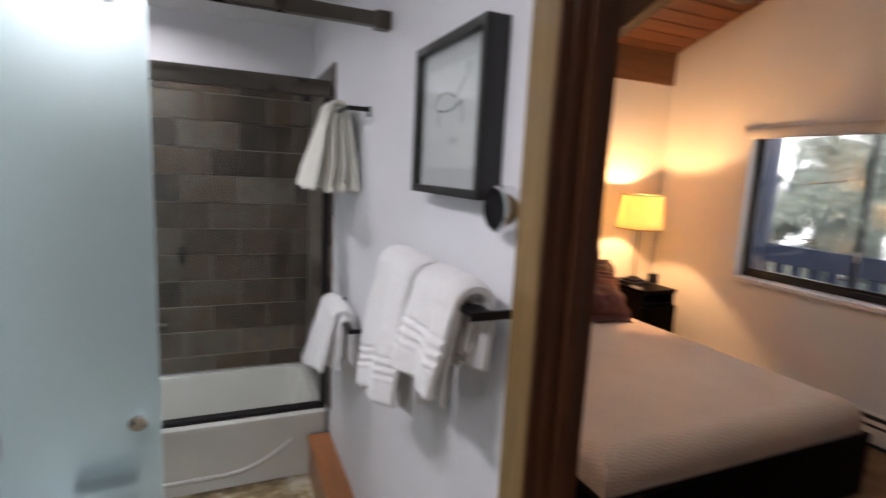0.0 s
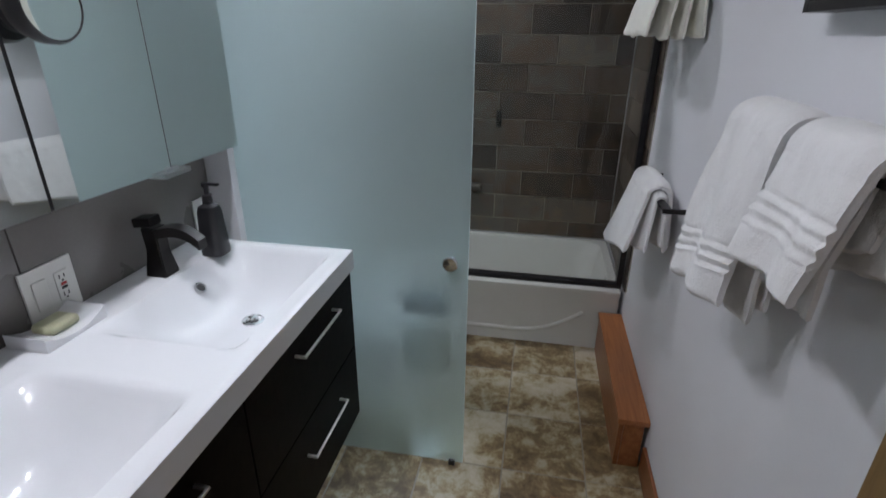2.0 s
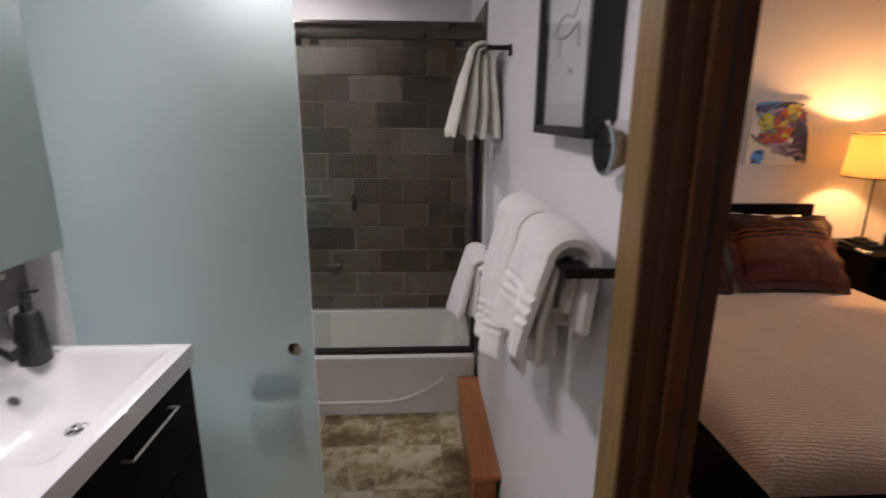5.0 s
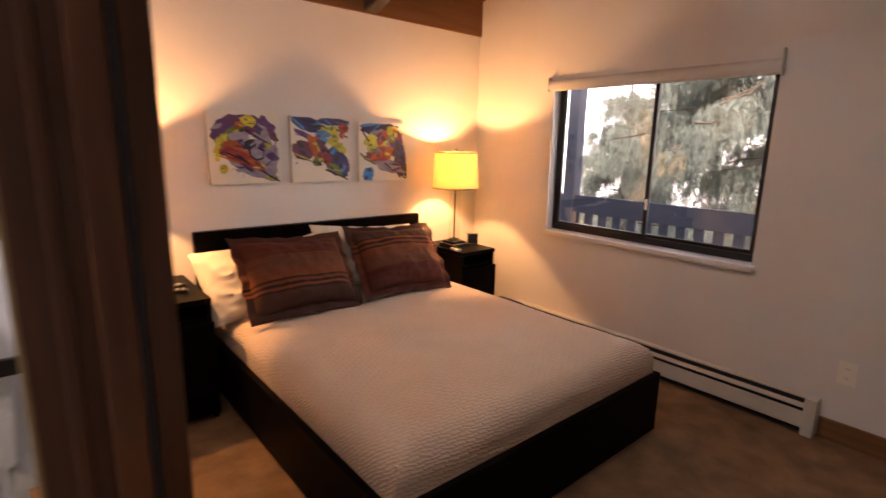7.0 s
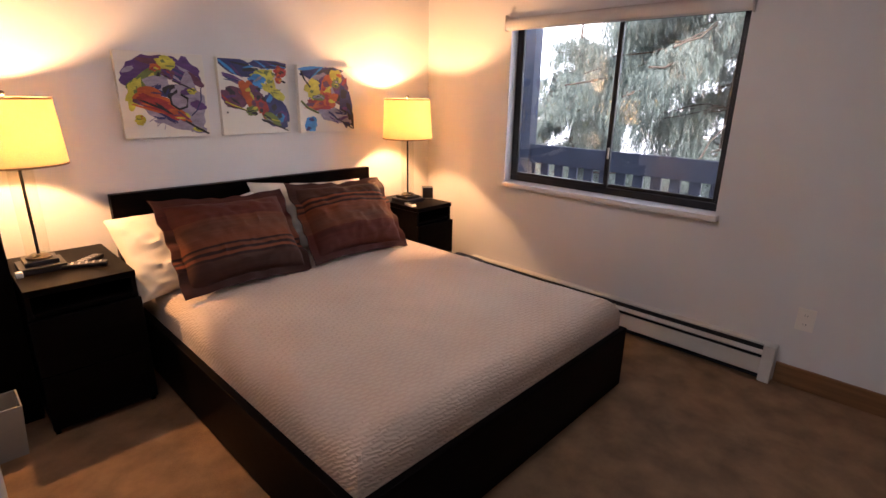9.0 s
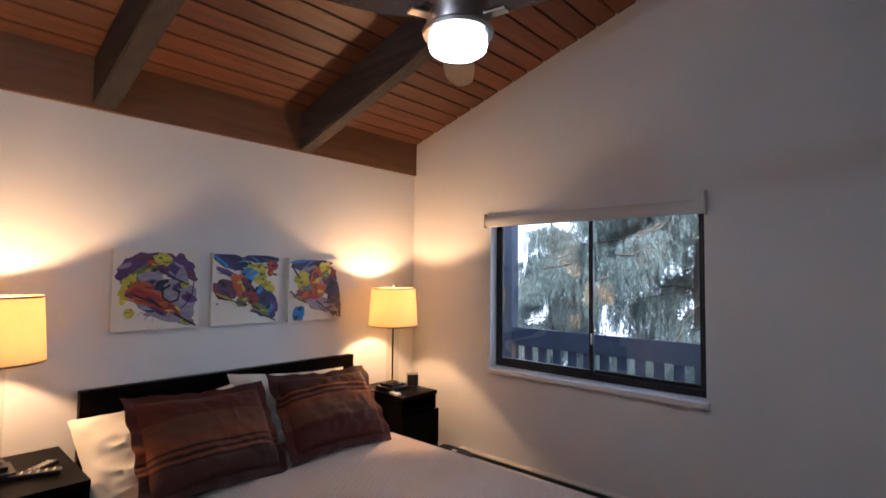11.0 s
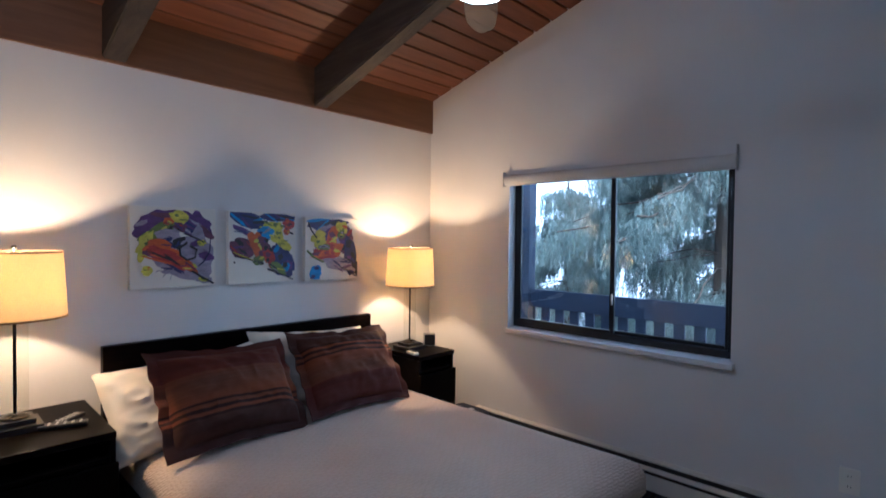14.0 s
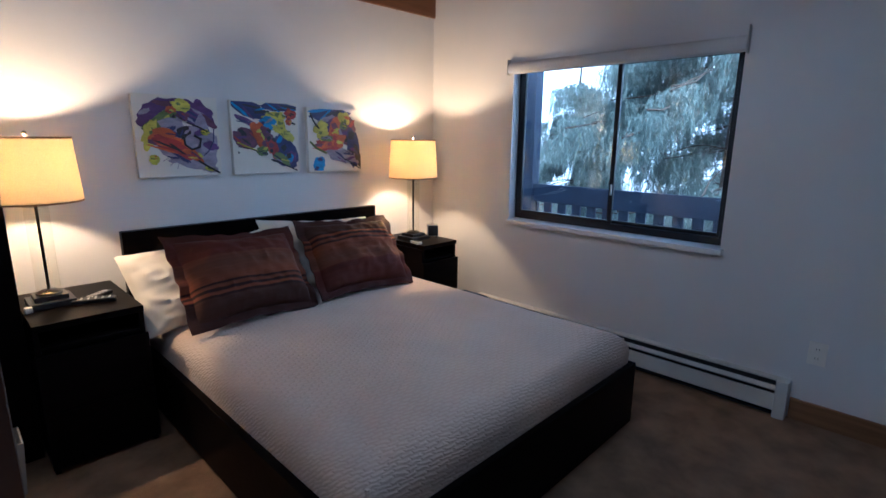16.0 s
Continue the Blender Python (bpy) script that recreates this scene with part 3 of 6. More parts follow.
part("footboard", B(BX0, BX1, BY0, BY0 + 0.04, 0.0, zr, bevel=0.004), ESPRESSO, bed)
part("slat_base", B(BX0 + 0.036, BX1 - 0.036, BY0 + 0.041, BY1 - 0.006, 0.10, 0.16), ESPRESSO, bed)


def quilt_material():
    """Woven coverlet: rows of short raised stitches, offset row by row."""
    m, tree, bsdf = material("quilted_coverlet")
    co = tree.nodes.new("ShaderNodeTexCoord")
    mp = node(tree, "ShaderNodeMapping", Scale=(1, 1, 1), Rotation=(0, 0, radians(8)))
    sep = tree.nodes.new("ShaderNodeSeparateXYZ")
    tree.links.new(co.outputs["Object"], sep.inputs[0])
    flat = tree.nodes.new("ShaderNodeCombineXYZ")
    for k, axis in enumerate(("X", "Y")):
        over = node(tree, "ShaderNodeMath")
        tree.links.new(sep.outputs[axis], over.inputs[0])
        tree.links.new(sep.outputs["Z"], over.inputs[1])
        tree.links.new(over.outputs[0], flat.inputs[k])
    tree.links.new(flat.outputs[0], mp.inputs[0])
    br = node(tree, "ShaderNodeTexBrick", Scale=1.0, Mortar_Size=0.011, Mortar_Smooth=1.0, Brick_Width=0.046, Row_Height=0.020)
    br.offset = 0.5
    warp = node(tree, "ShaderNodeTexNoise", Scale=22.0, Detail=2.0)
    tree.links.new(mp.outputs[0], warp.inputs["Vector"])
    vm = node(tree, "ShaderNodeVectorMath")
    vm.operation = "MULTIPLY_ADD"
    tree.links.new(warp.outputs["Color"], vm.inputs[0])
    vm.inputs[1].default_value = (0.030, 0.030, 0)
    tree.links.new(mp.outputs[0], vm.inputs[2])
    tree.links.new(vm.outputs[0], br.inputs["Vector"])
    cloth = node(tree, "ShaderNodeTexNoise", Scale=700.0, Detail=2.0)
    tree.links.new(co.outputs["Object"], cloth.inputs["Vector"])
    soft = node(tree, "ShaderNodeTexNoise", Scale=3.0, Detail=4.0)
    tree.links.new(co.outputs["Object"], soft.inputs["Vector"])
    r = ramp(tree, soft.outputs["Fac"], ((0.3, (0.63, 0.50, 0.40)), (0.7, (0.71, 0.575, 0.465))))
    # shade of the stitch grooves, multiplied into the cloth colour
    seam_shade = tree.nodes.new("ShaderNodeMix")
    seam_shade.data_type, seam_shade.blend_type = "RGBA", "MULTIPLY"
    seam_shade.inputs[7].default_value = (0.93, 0.91, 0.89, 1)
    tree.links.new(br.outputs["Fac"], seam_shade.inputs[0])
    tree.links.new(r.outputs[0], seam_shade.inputs[6])
    tree.links.new(seam_shade.outputs[2], bsdf.inputs["Base Color"])
    bsdf.inputs["Roughness"].default_value = 0.85
    bsdf.inputs["Sheen Weight"].default_value = 0.25
    b1 = node(tree, "ShaderNodeBump", Strength=0.42, Distance=0.009)
    b1.invert = True
    tree.links.new(br.outputs["Fac"], b1.inputs["Height"])
    b2 = node(tree, "ShaderNodeBump", Strength=0.15, Distance=0.002)
    tree.links.new(cloth.outputs["Fac"], b2.inputs["Height"])
    tree.links.new(b1.outputs[0], b2.inputs["Normal"])
    tree.links.new(b2.outputs[0], bsdf.inputs["Normal"])
    return m


def coverlet():
    """Mattress under a tucked-in coverlet: rounded slab with soft unevenness."""
    bm = bmesh.new()
    x0, x1, y0, y1 = BX0 + 0.034, BX1 - 0.034, BY0 + 0.028, BY1 - 0.01
    zb, zt, rad = 0.19, 0.515, 0.10
    nx, ny = 64, 76
    grid = {}

    def height(x, y):
        d = min(x - x0, x1 - x, y - y0)
        if d >= rad:
            h = zt
        else:
            k = max(0.0, d) / rad
            h = zt - rad + rad * math.sqrt(max(0.0, 1 - (1 - k) ** 2))
        p = Vector((x * 2.2, y * 2.2, 0.3))
        return h + 0.006 * noise.noise(p) + 0.002 * noise.noise(p * 4)

    def ease(t):
        return 0.5 - 0.5 * math.cos(math.pi * t)
    for i in range(nx + 1):
        for j in range(ny + 1):
            x = x0 + (x1 - x0) * ease(i / nx)
            y = y0 + (y1 - y0) * (ease(j / ny))
            grid[i, j] = bm.verts.new((x, y, height(x, y)))
    for i in range(nx):
        for j in range(ny):
            bm.faces.new((grid[i, j], grid[i + 1, j], grid[i + 1, j + 1], grid[i, j + 1]))
    edge = [grid[i, 0] for i in range(nx)] + [grid[nx, j] for j in range(ny)] + [grid[i, ny] for i in range(nx, 0, -1)] + [grid[0, j] for j in range(ny, 0, -1)]
    low = [bm.verts.new((v.co.x, v.co.y, zb)) for v in edge]
    n = len(edge)
    for i in range(n):
        bm.faces.new((edge[i], low[i], low[(i + 1) % n], edge[(i + 1) % n]))
    bm.faces.new(low)
    ob = thing("coverlet", (0, 0, 0), "taupe quilted coverlet with stitched weave tucked over the mattress", "bedding")
    cloth = quilt_material()
    part("quilted_cloth", bm, cloth, ob)
    for x, s in ((x0, 1), (x1, -1)):
        pts = [(x + s * (0.028 - 0.02 * k / 5), y0 + 0.028 - 0.02 * k / 5, 0.485 - 0.024 * k) for k in range(6)]
        part("corner_pleat", tube(bmesh.new(), pts, 0.009, 8), cloth, ob, "folded corner pleat")
    return ob


coverlet()


def pillow(name, place, turn, w, h, thick, mat, label, flange=0.0, seed=0, category="pillow", wrinkle=0.004):
    """A stuffed cushion: bulging middle, pinched corners, creases, and a flat border if it is a sham."""
    bm = bmesh.new()
    nx, ny = 52, 38
    front, back = {}, {}
    off = Vector((seed * 7.3, seed * 3.1, 0))
    for i in range(nx + 1):
        for j in range(ny + 1):
            u, v = 2 * i / nx - 1, 2 * j / ny - 1
            fu, fv = max(0.0, 1 - abs(u) ** 2.6), max(0.0, 1 - abs(v) ** 2.6)
            bulge = (fu * fv) ** 0.55
            pinch = 1 - 0.05 * (1 - abs(v)) * abs(u) ** 3
            pinchv = 1 - 0.11 * (1 - u * u) * abs(v) ** 3
            x, y = u * w / 2 * pinch, v * h / 2 * pinchv
            crease = 0.020 * noise.noise(Vector((u * 2.4, v * 2.4, 0)) + off) + 0.009 * noise.noise(Vector((u * 7, v * 7, 0)) + off)
            ridge = 1 - abs(noise.noise(Vector((u * 3.2 + v * 1.1, v * 1.5 - u * 0.9, 2)) + off)) * 2
            crease += wrinkle * max(0.0, ridge) ** 4
            wave = 0.012 * noise.noise(Vector((u * 3, v * 3, 5)) + off)
            t = thick / 2 * bulge
            edge = i in (0, nx) or j in (0, ny)
            front[i, j] = bm.verts.new((x, y, t + crease * bulge + wave))
            back[i, j] = front[i, j] if edge else bm.verts.new((x, y, -t + crease * bulge * 0.5 + wave))
    for i in range(nx):
        for j in range(ny):
            bm.faces.new((front[i, j], front[i + 1, j], front[i + 1, j + 1], front[i, j + 1]))
            bm.faces.new((back[i, j], back[i, j + 1], back[i + 1, j + 1], back[i + 1, j]))
    ob = thing(name, (0, 0, 0), label, category)
    ob.matrix_world = pose(*place, *turn)
    part("cushion", bm, mat, ob)
    if flange:
        bm = bmesh.new()
        n = 120
        rings = []
        for r, dz in ((0.97, 0.008), (1.0, 0.004), (1.0, -0.004), (0.97, -0.008)):
            ring = []
            for k in range(n):
                a = 2 * math.pi * k / n
                c, s_ = math.cos(a), math.sin(a)
                m_ = 1 / max(abs(c), abs(s_))
                u, v = c * m_, s_ * m_
                grow = flange if r == 1.0 else -0.02
                cx = u * (w / 2 + grow) * (1 - 0.04 * (1 - abs(v)) * abs(u) ** 3)
                cy = v * (h / 2 + grow) * (1 - 0.10 * (1 - u * u) * abs(v) ** 3)
                wob = 0.018 * noise.noise(Vector((u * 3, v * 3, 5)) + off) + (0.010 * math.sin(k * 0.9 + seed) if r == 1.0 else 0)
                ring.append(bm.verts.new((cx, cy, dz + wob)))
            rings.append(ring)
        for lo, hi in zip(rings, rings[1:] + rings[:1]):
            for k in range(n):
                bm.faces.new((lo[k], lo[(k + 1) % n], hi[(k + 1) % n], hi[k]))
        part("flange", bm, mat, ob)
    return ob


def sham_material(flip):
    m, tree, bsdf = material("striped_sham_cloth")
    co = tree.nodes.new("ShaderNodeTexCoord")
    sep = tree.nodes.new("ShaderNodeSeparateXYZ")
    tree.links.new(co.outputs["Object"], sep.inputs[0])
    mr = node(tree, "ShaderNodeMapRange")
    mr.inputs["From Min"].default_value, mr.inputs["From Max"].default_value = (0.27, -0.27) if flip else (-0.27, 0.27)
    tree.links.new(sep.outputs["Y"], mr.inputs["Value"])
    dk, md, rust, ln = (0.042, 0.011, 0.008), (0.078, 0.014, 0.009), (0.165, 0.042, 0.015), (0.024, 0.007, 0.006)
    stops = [(0.0, dk), (0.18, (0.045, 0.017, 0.012)), (0.26, (0.055, 0.019, 0.012)), (0.265, ln), (0.285, ln), (0.29, rust), (0.315, rust), (0.32, ln), (0.345, ln), (0.35, rust), (0.375, (0.12, 0.036, 0.015)), (0.38, ln), (0.395, ln), (0.40, rust), (0.58, (0.10, 0.036, 0.018)), (0.66, (0.115, 0.034, 0.016)), (0.665, md), (0.85, (0.07, 0.015, 0.010)), (1.0, dk)]
    r = ramp(tree, mr.outputs[0], stops)
    r.color_ramp.interpolation = "LINEAR"
    nz = node(tree, "ShaderNodeTexNoise", Scale=9.0, Detail=5.0)
    mp = node(tree, "ShaderNodeMapping", Scale=(0.3, 12, 1))
    tree.links.new(co.outputs["Object"], mp.inputs[0])
    tree.links.new(mp.outputs[0], nz.inputs["Vector"])
    hsv = tree.nodes.new("ShaderNodeHueSaturation")
    tone = node(tree, "ShaderNodeMapRange")
    tone.inputs["To Min"].default_value, tone.inputs["To Max"].default_value = 0.7, 1.35
    tree.links.new(nz.outputs["Fac"], tone.inputs["Value"])
    tree.links.new(tone.outputs[0], hsv.inputs["Value"])
    tree.links.new(r.outputs[0], hsv.inputs["Color"])
    tree.links.new(hsv.outputs[0], bsdf.inputs["Base Color"])
    bsdf.inputs["Roughness"].default_value = 0.7
    bsdf.inputs["Specular IOR Level"].default_value = 0.25
    weave = node(tree, "ShaderNodeTexNoise", Scale=420.0, Detail=2.0)
    tree.links.new(co.outputs["Object"], weave.inputs["Vector"])
    b = node(tree, "ShaderNodeBump", Strength=0.25, Distance=0.003)
    tree.links.new(weave.outputs["Fac"], b.inputs["Height"])
    b2 = node(tree, "ShaderNodeBump", Strength=0.35, Distance=0.006)
    tree.links.new(nz.outputs["Fac"], b2.inputs["Height"])
    tree.links.new(b.outputs[0], b2.inputs["Normal"])
    tree.links.new(b2.outputs[0], bsdf.inputs["Normal"])
    return m


LINEN = paint("cream_pillowcase", (0.70, 0.66, 0.57), 0.8, 0.05, 4, 500, 0.12)
pillow("sleeping_pillow", (1.945, 3.31, 0.70), (54, -3, 3), 0.80, 0.46, 0.21, LINEN, "cream cotton sleeping pillow behind the striped sham", seed=1, wrinkle=0.022)
pillow("sleeping_pillow", (2.68, 3.36, 0.728), (60, 4, -2), 0.80, 0.47, 0.17, LINEN, "cream cotton sleeping pillow leaning on the headboard", seed=2, wrinkle=0.016)
pillow("pillow_sham", (2.055, 3.125, 0.735), (52, 3, 4), 0.64, 0.46, 0.22, sham_material(False), "brown and rust striped pillow sham with a flat border", 0.040, 3, wrinkle=0.010)
pillow("pillow_sham", (2.775, 3.135, 0.735), (51, 2, -1), 0.62, 0.46, 0.22, sham_material(True), "brown and rust striped pillow sham, stripes towards the top", 0.040, 4, wrinkle=0.010)


# ---- nightstands ----
def nightstand(place, w, d, label):
    ns = thing("nightstand", place, label, "nightstand", "nightstands beside the bed")
    h = 0.70 - CARPET
    part("top", B(0, w, -d, 0, h - 0.03, h, bevel=0.003), ESPRESSO, ns, "glossy dark top")
    for x0, x1 in ((0, 0.02), (w - 0.02, w)):
        part("side_panel", B(x0, x1, -d + 0.012, 0, 0, h - 0.031, bevel=0.002), ESPRESSO, ns)
    part("back_panel", B(0.021, w - 0.021, -0.012, -0.002, 0.02, h - 0.032), ESPRESSO, ns)
    part("shelf", B(0.021, w - 0.021, -d + 0.02, -0.013, h - 0.125, h - 0.108), ESPRESSO, ns)
    for z0, z1 in ((0.03, 0.285), (0.29, h - 0.128)):
        part("drawer", B(-0.006, w + 0.006, -d - 0.012, -d + 0.01, z0, z1, bevel=0.003), ESPRESSO, ns)
    return ns


nightstand((1.145, 3.625, CARPET), 0.40, 0.57, "espresso wooden nightstand with an open slot beside the bed")
nightstand((3.345, 3.625, CARPET), 0.345, 0.50, "espresso wooden nightstand in the corner by the window wall")


# ---- table lamps ----
def shade_material():
    m, tree, bsdf = material("cream_lampshade")
    co = tree.nodes.new("ShaderNodeTexCoord")
    nz = node(tree, "ShaderNodeTexNoise", Scale=260.0, Detail=2.0)
    tree.links.new(co.outputs["Object"], nz.inputs["Vector"])
    r = ramp(tree, nz.outputs["Fac"], ((0.3, (0.72, 0.60, 0.36)), (0.7, (0.82, 0.69, 0.44))))
    dif = tree.nodes.new("ShaderNodeBsdfDiffuse")
    tra = tree.nodes.new("ShaderNodeBsdfTranslucent")
    both = tree.nodes.new("ShaderNodeMixShader")
    both.inputs[0].default_value = 0.33
    tree.links.new(r.outputs[0], dif.inputs[0])
    tree.links.new(r.outputs[0], tra.inputs[0])
    tree.links.new(dif.outputs[0], both.inputs[1])
    tree.links.new(tra.outputs[0], both.inputs[2])
    tree.nodes.remove(bsdf)
    tree.links.new(both.outputs[0], tree.nodes["Material Output"].inputs[0])
    return m


SHADE = shade_material()
TRIM = paint("shade_trim", (0.16, 0.10, 0.05), 0.7, 0.1, 20, 200, 0.1)


def table_lamp(place, label):
    lamp = thing("table_lamp", place, label, "lamp", "bedside lamps")
    part("base_block", B(-0.085, 0.085, -0.085, 0.085, 0.0, 0.028, bevel=0.003), PLASTIC_B, lamp, "black square base")
    part("base_step", B(-0.062, 0.062, -0.062, 0.062, 0.0285, 0.05, bevel=0.003), PLASTIC_B, lamp, "black square base")
    part("foot_ring", lathe(bmesh.new(), [(0.05, 0.0505), (0.05, 0.058), (0.03, 0.068), (0.006, 0.070)]), BRONZE, lamp)
    part("stem", rod(bmesh.new(), (0, 0, 0.07), (0, 0, 0.49), 0.006), BLACK_METAL, lamp, "thin dark metal rod")
    g = part("glass_cylinder", lathe(bmesh.new(), [(0.046, 0.0585), (0.046, 0.44), (0.044, 0.44), (0.044, 0.0585), (0.046, 0.0585)]), LAMP_GLASS, lamp, "clear glass cylinder")
    g.visible_shadow = False
    g = part("glass_cap", lathe(bmesh.new(), [(0.05, 0.441), (0.05, 0.448), (0.007, 0.448)]), ACRYLIC, lamp, "clear glass disc")
    g.visible_shadow = False
    part("socket", lathe(bmesh.new(), [(0.014, 0.449), (0.014, 0.50), (0.017, 0.505), (0.017, 0.54)]), BLACK_METAL, lamp)
    rb, rt, z0, z1 = 0.178, 0.162, 0.465, 0.735
    sh = part("shade", lathe(bmesh.new(), [(rb, z0), (rt, z1), (rt - 0.002, z1), (rb - 0.002, z0), (rb, z0)], seg=64), SHADE, lamp, "glowing cream drum shade")
    for r0, z, nm in ((rb, z0, "lower_trim"), (rt, z1, "upper_trim")):
        part(nm, lathe(bmesh.new(), [(r0 + 0.001, z - 0.004), (r0 + 0.001, z + 0.004), (r0 - 0.003, z + 0.004), (r0 - 0.003, z - 0.004), (r0 + 0.001, z - 0.004)], seg=64), TRIM, sh, "brown edge binding")
    bm = bmesh.new()
    for k in range(3):
        a = k * 2.094
        rod(bm, (0, 0, z1 - 0.012), ((rt - 0.003) * math.cos(a), (rt - 0.003) * math.sin(a), z1 - 0.012), 0.0018, seg=6)
    part("spider", bm, NICKEL, lamp)
    part("harp", tube(bmesh.new(), [(0.02 * 1 if k in (0, 8) else 0.045 * math.sin(math.pi * k / 8) + 0.012, 0, 0.51 + (z1 - 0.512 - 0.008) * k / 8) for k in range(9)], 0.0015, 6), NICKEL, lamp)
    part("finial", lathe(bmesh.new(), [(0.003, z1 - 0.012), (0.003, z1 + 0.006), (0.010, z1 + 0.013), (0.010, z1 + 0.022), (0.004, z1 + 0.028)], seg=16), BRONZE, lamp)
    return lamp


for x, y in (LAMP_1, LAMP_2):
    table_lamp((x, y, 0.70), "lit table lamp with cream drum shade and glass column")


# ---- ceiling fan ----
def ceiling_fan():
    zc = 2.45
    fan = thing("ceiling_fan", (*FAN, zc), "brushed nickel ceiling fan with three smoky acrylic blades, light lit", "ceiling fan")
    top = roof(FAN[1]) - zc
    part("downrod", rod(bmesh.new(), (0, 0, 0.10), (0, 0, top - 0.03), 0.009), NICKEL, fan)
    part("canopy", lathe(bmesh.new(), [(0.02, top - 0.09), (0.06, top - 0.05), (0.065, top + 0.012)]), NICKEL, fan)
    part("motor_housing", lathe(bmesh.new(), [(0.10, -0.034), (0.112, -0.03), (0.113, 0.045), (0.104, 0.072), (0.082, 0.094), (0.05, 0.106), (0.026, 0.112), (0.018, 0.135), (0.012, 0.135)], seg=56), NICKEL, fan)
    part("light_rim", lathe(bmesh.new(), [(0.108, -0.060), (0.124, -0.056), (0.128, -0.044), (0.124, -0.036), (0.10, -0.035)], seg=56), NICKEL, fan)
    glow, tree, bsdf = material("lit_opal_glass")
    bsdf.inputs["Base Color"].default_value = (0.8, 0.82, 0.82, 1)
    bsdf.inputs["Emission Color"].default_value = (0.96, 0.95, 0.92, 1)
    bsdf.inputs["Emission Strength"].default_value = 13.0
    # faint emission makes the collar look lit through by the globe
    clear_rim, tree, bsdf = material("glowing_glass_collar")
    bsdf.inputs["Base Color"].default_value = (0.75, 0.82, 0.83, 1)
    bsdf.inputs["Roughness"].default_value = 0.2
    bsdf.inputs["Emission Color"].default_value = (0.86, 0.95, 0.96, 1)
    bsdf.inputs["Emission Strength"].default_value = 1.1
    part("glass_collar", lathe(bmesh.new(), [(0.104, -0.088), (0.106, -0.061), (0.09, -0.058)], seg=48), clear_rim, fan, "pale glass collar with a faint glow of its own")
    part("light_globe", lathe(bmesh.new(), [(0.0, -0.124), (0.055, -0.122), (0.086, -0.117), (0.100, -0.106), (0.1045, -0.0885), (0.09, -0.0875)], seg=48), glow, fan, "lit white opal glass")
    blade_mat = paint("smoky_acrylic_blade", (0.16, 0.135, 0.12), 0.42, 0.06, 8, 120, 0.03)
    bt = blade_mat.node_tree
    see = bt.nodes.new("ShaderNodeBsdfTransparent")
    see.inputs[0].default_value = (0.72, 0.66, 0.62, 1)
    half = bt.nodes.new("ShaderNodeMixShader")
    half.inputs[0].default_value = 0.55
    bt.links.new(bt.nodes["Principled BSDF"].outputs[0], half.inputs[1])
    bt.links.new(see.outputs[0], half.inputs[2])
    bt.links.new(half.outputs[0], bt.nodes["Material Output"].inputs[0])
    for deg in (40, 160, 280):
        bm = bmesh.new()
        n = 14
        outline = []
        for i in range(n + 1):
            f = i / n
            outline.append((0.12 + 0.50 * f, 0.040 + 0.030 * math.sin(math.pi * f * 0.85) - 0.035 * max(0, f - 0.8) ** 2 / 0.04))
        pts = outline + [(0.632, 0.0)] + [(x, -y) for x, y in reversed(outline)]
        prism(bm, pts, "z", 0.0, 0.007)
        bmesh.ops.rotate(bm, verts=bm.verts, cent=(0, 0, 0), matrix=Matrix.Rotation(radians(12), 3, "X"))
        b = part("blade", bm, blade_mat, fan)
        b.matrix_local = pose(0, 0, 0.0, 0, 0, deg)
        arm = part("blade_arm", B(0.09, 0.19, -0.02, 0.02, -0.012, -0.004, bevel=0.002), NICKEL, b)
    return fan


ceiling_fan()


# ---- wall spotlight: unseen fixture, added to hold the shadow-casting lamp ----
def unseen_spotlight():
    o = thing("unseen_spotlight", (BED_W, SPOT[1], SPOT[2]), "unseen small white wall spotlight, its form assumed, lit, high above the doorway", "spotlight")
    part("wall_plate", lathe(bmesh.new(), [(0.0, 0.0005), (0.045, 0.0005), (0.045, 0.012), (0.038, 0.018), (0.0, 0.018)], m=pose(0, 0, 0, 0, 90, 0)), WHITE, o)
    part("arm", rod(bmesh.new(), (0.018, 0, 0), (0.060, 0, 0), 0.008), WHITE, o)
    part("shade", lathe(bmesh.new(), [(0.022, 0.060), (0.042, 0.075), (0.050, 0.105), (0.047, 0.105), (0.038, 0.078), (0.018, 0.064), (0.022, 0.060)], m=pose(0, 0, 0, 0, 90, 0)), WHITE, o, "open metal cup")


unseen_spotlight()


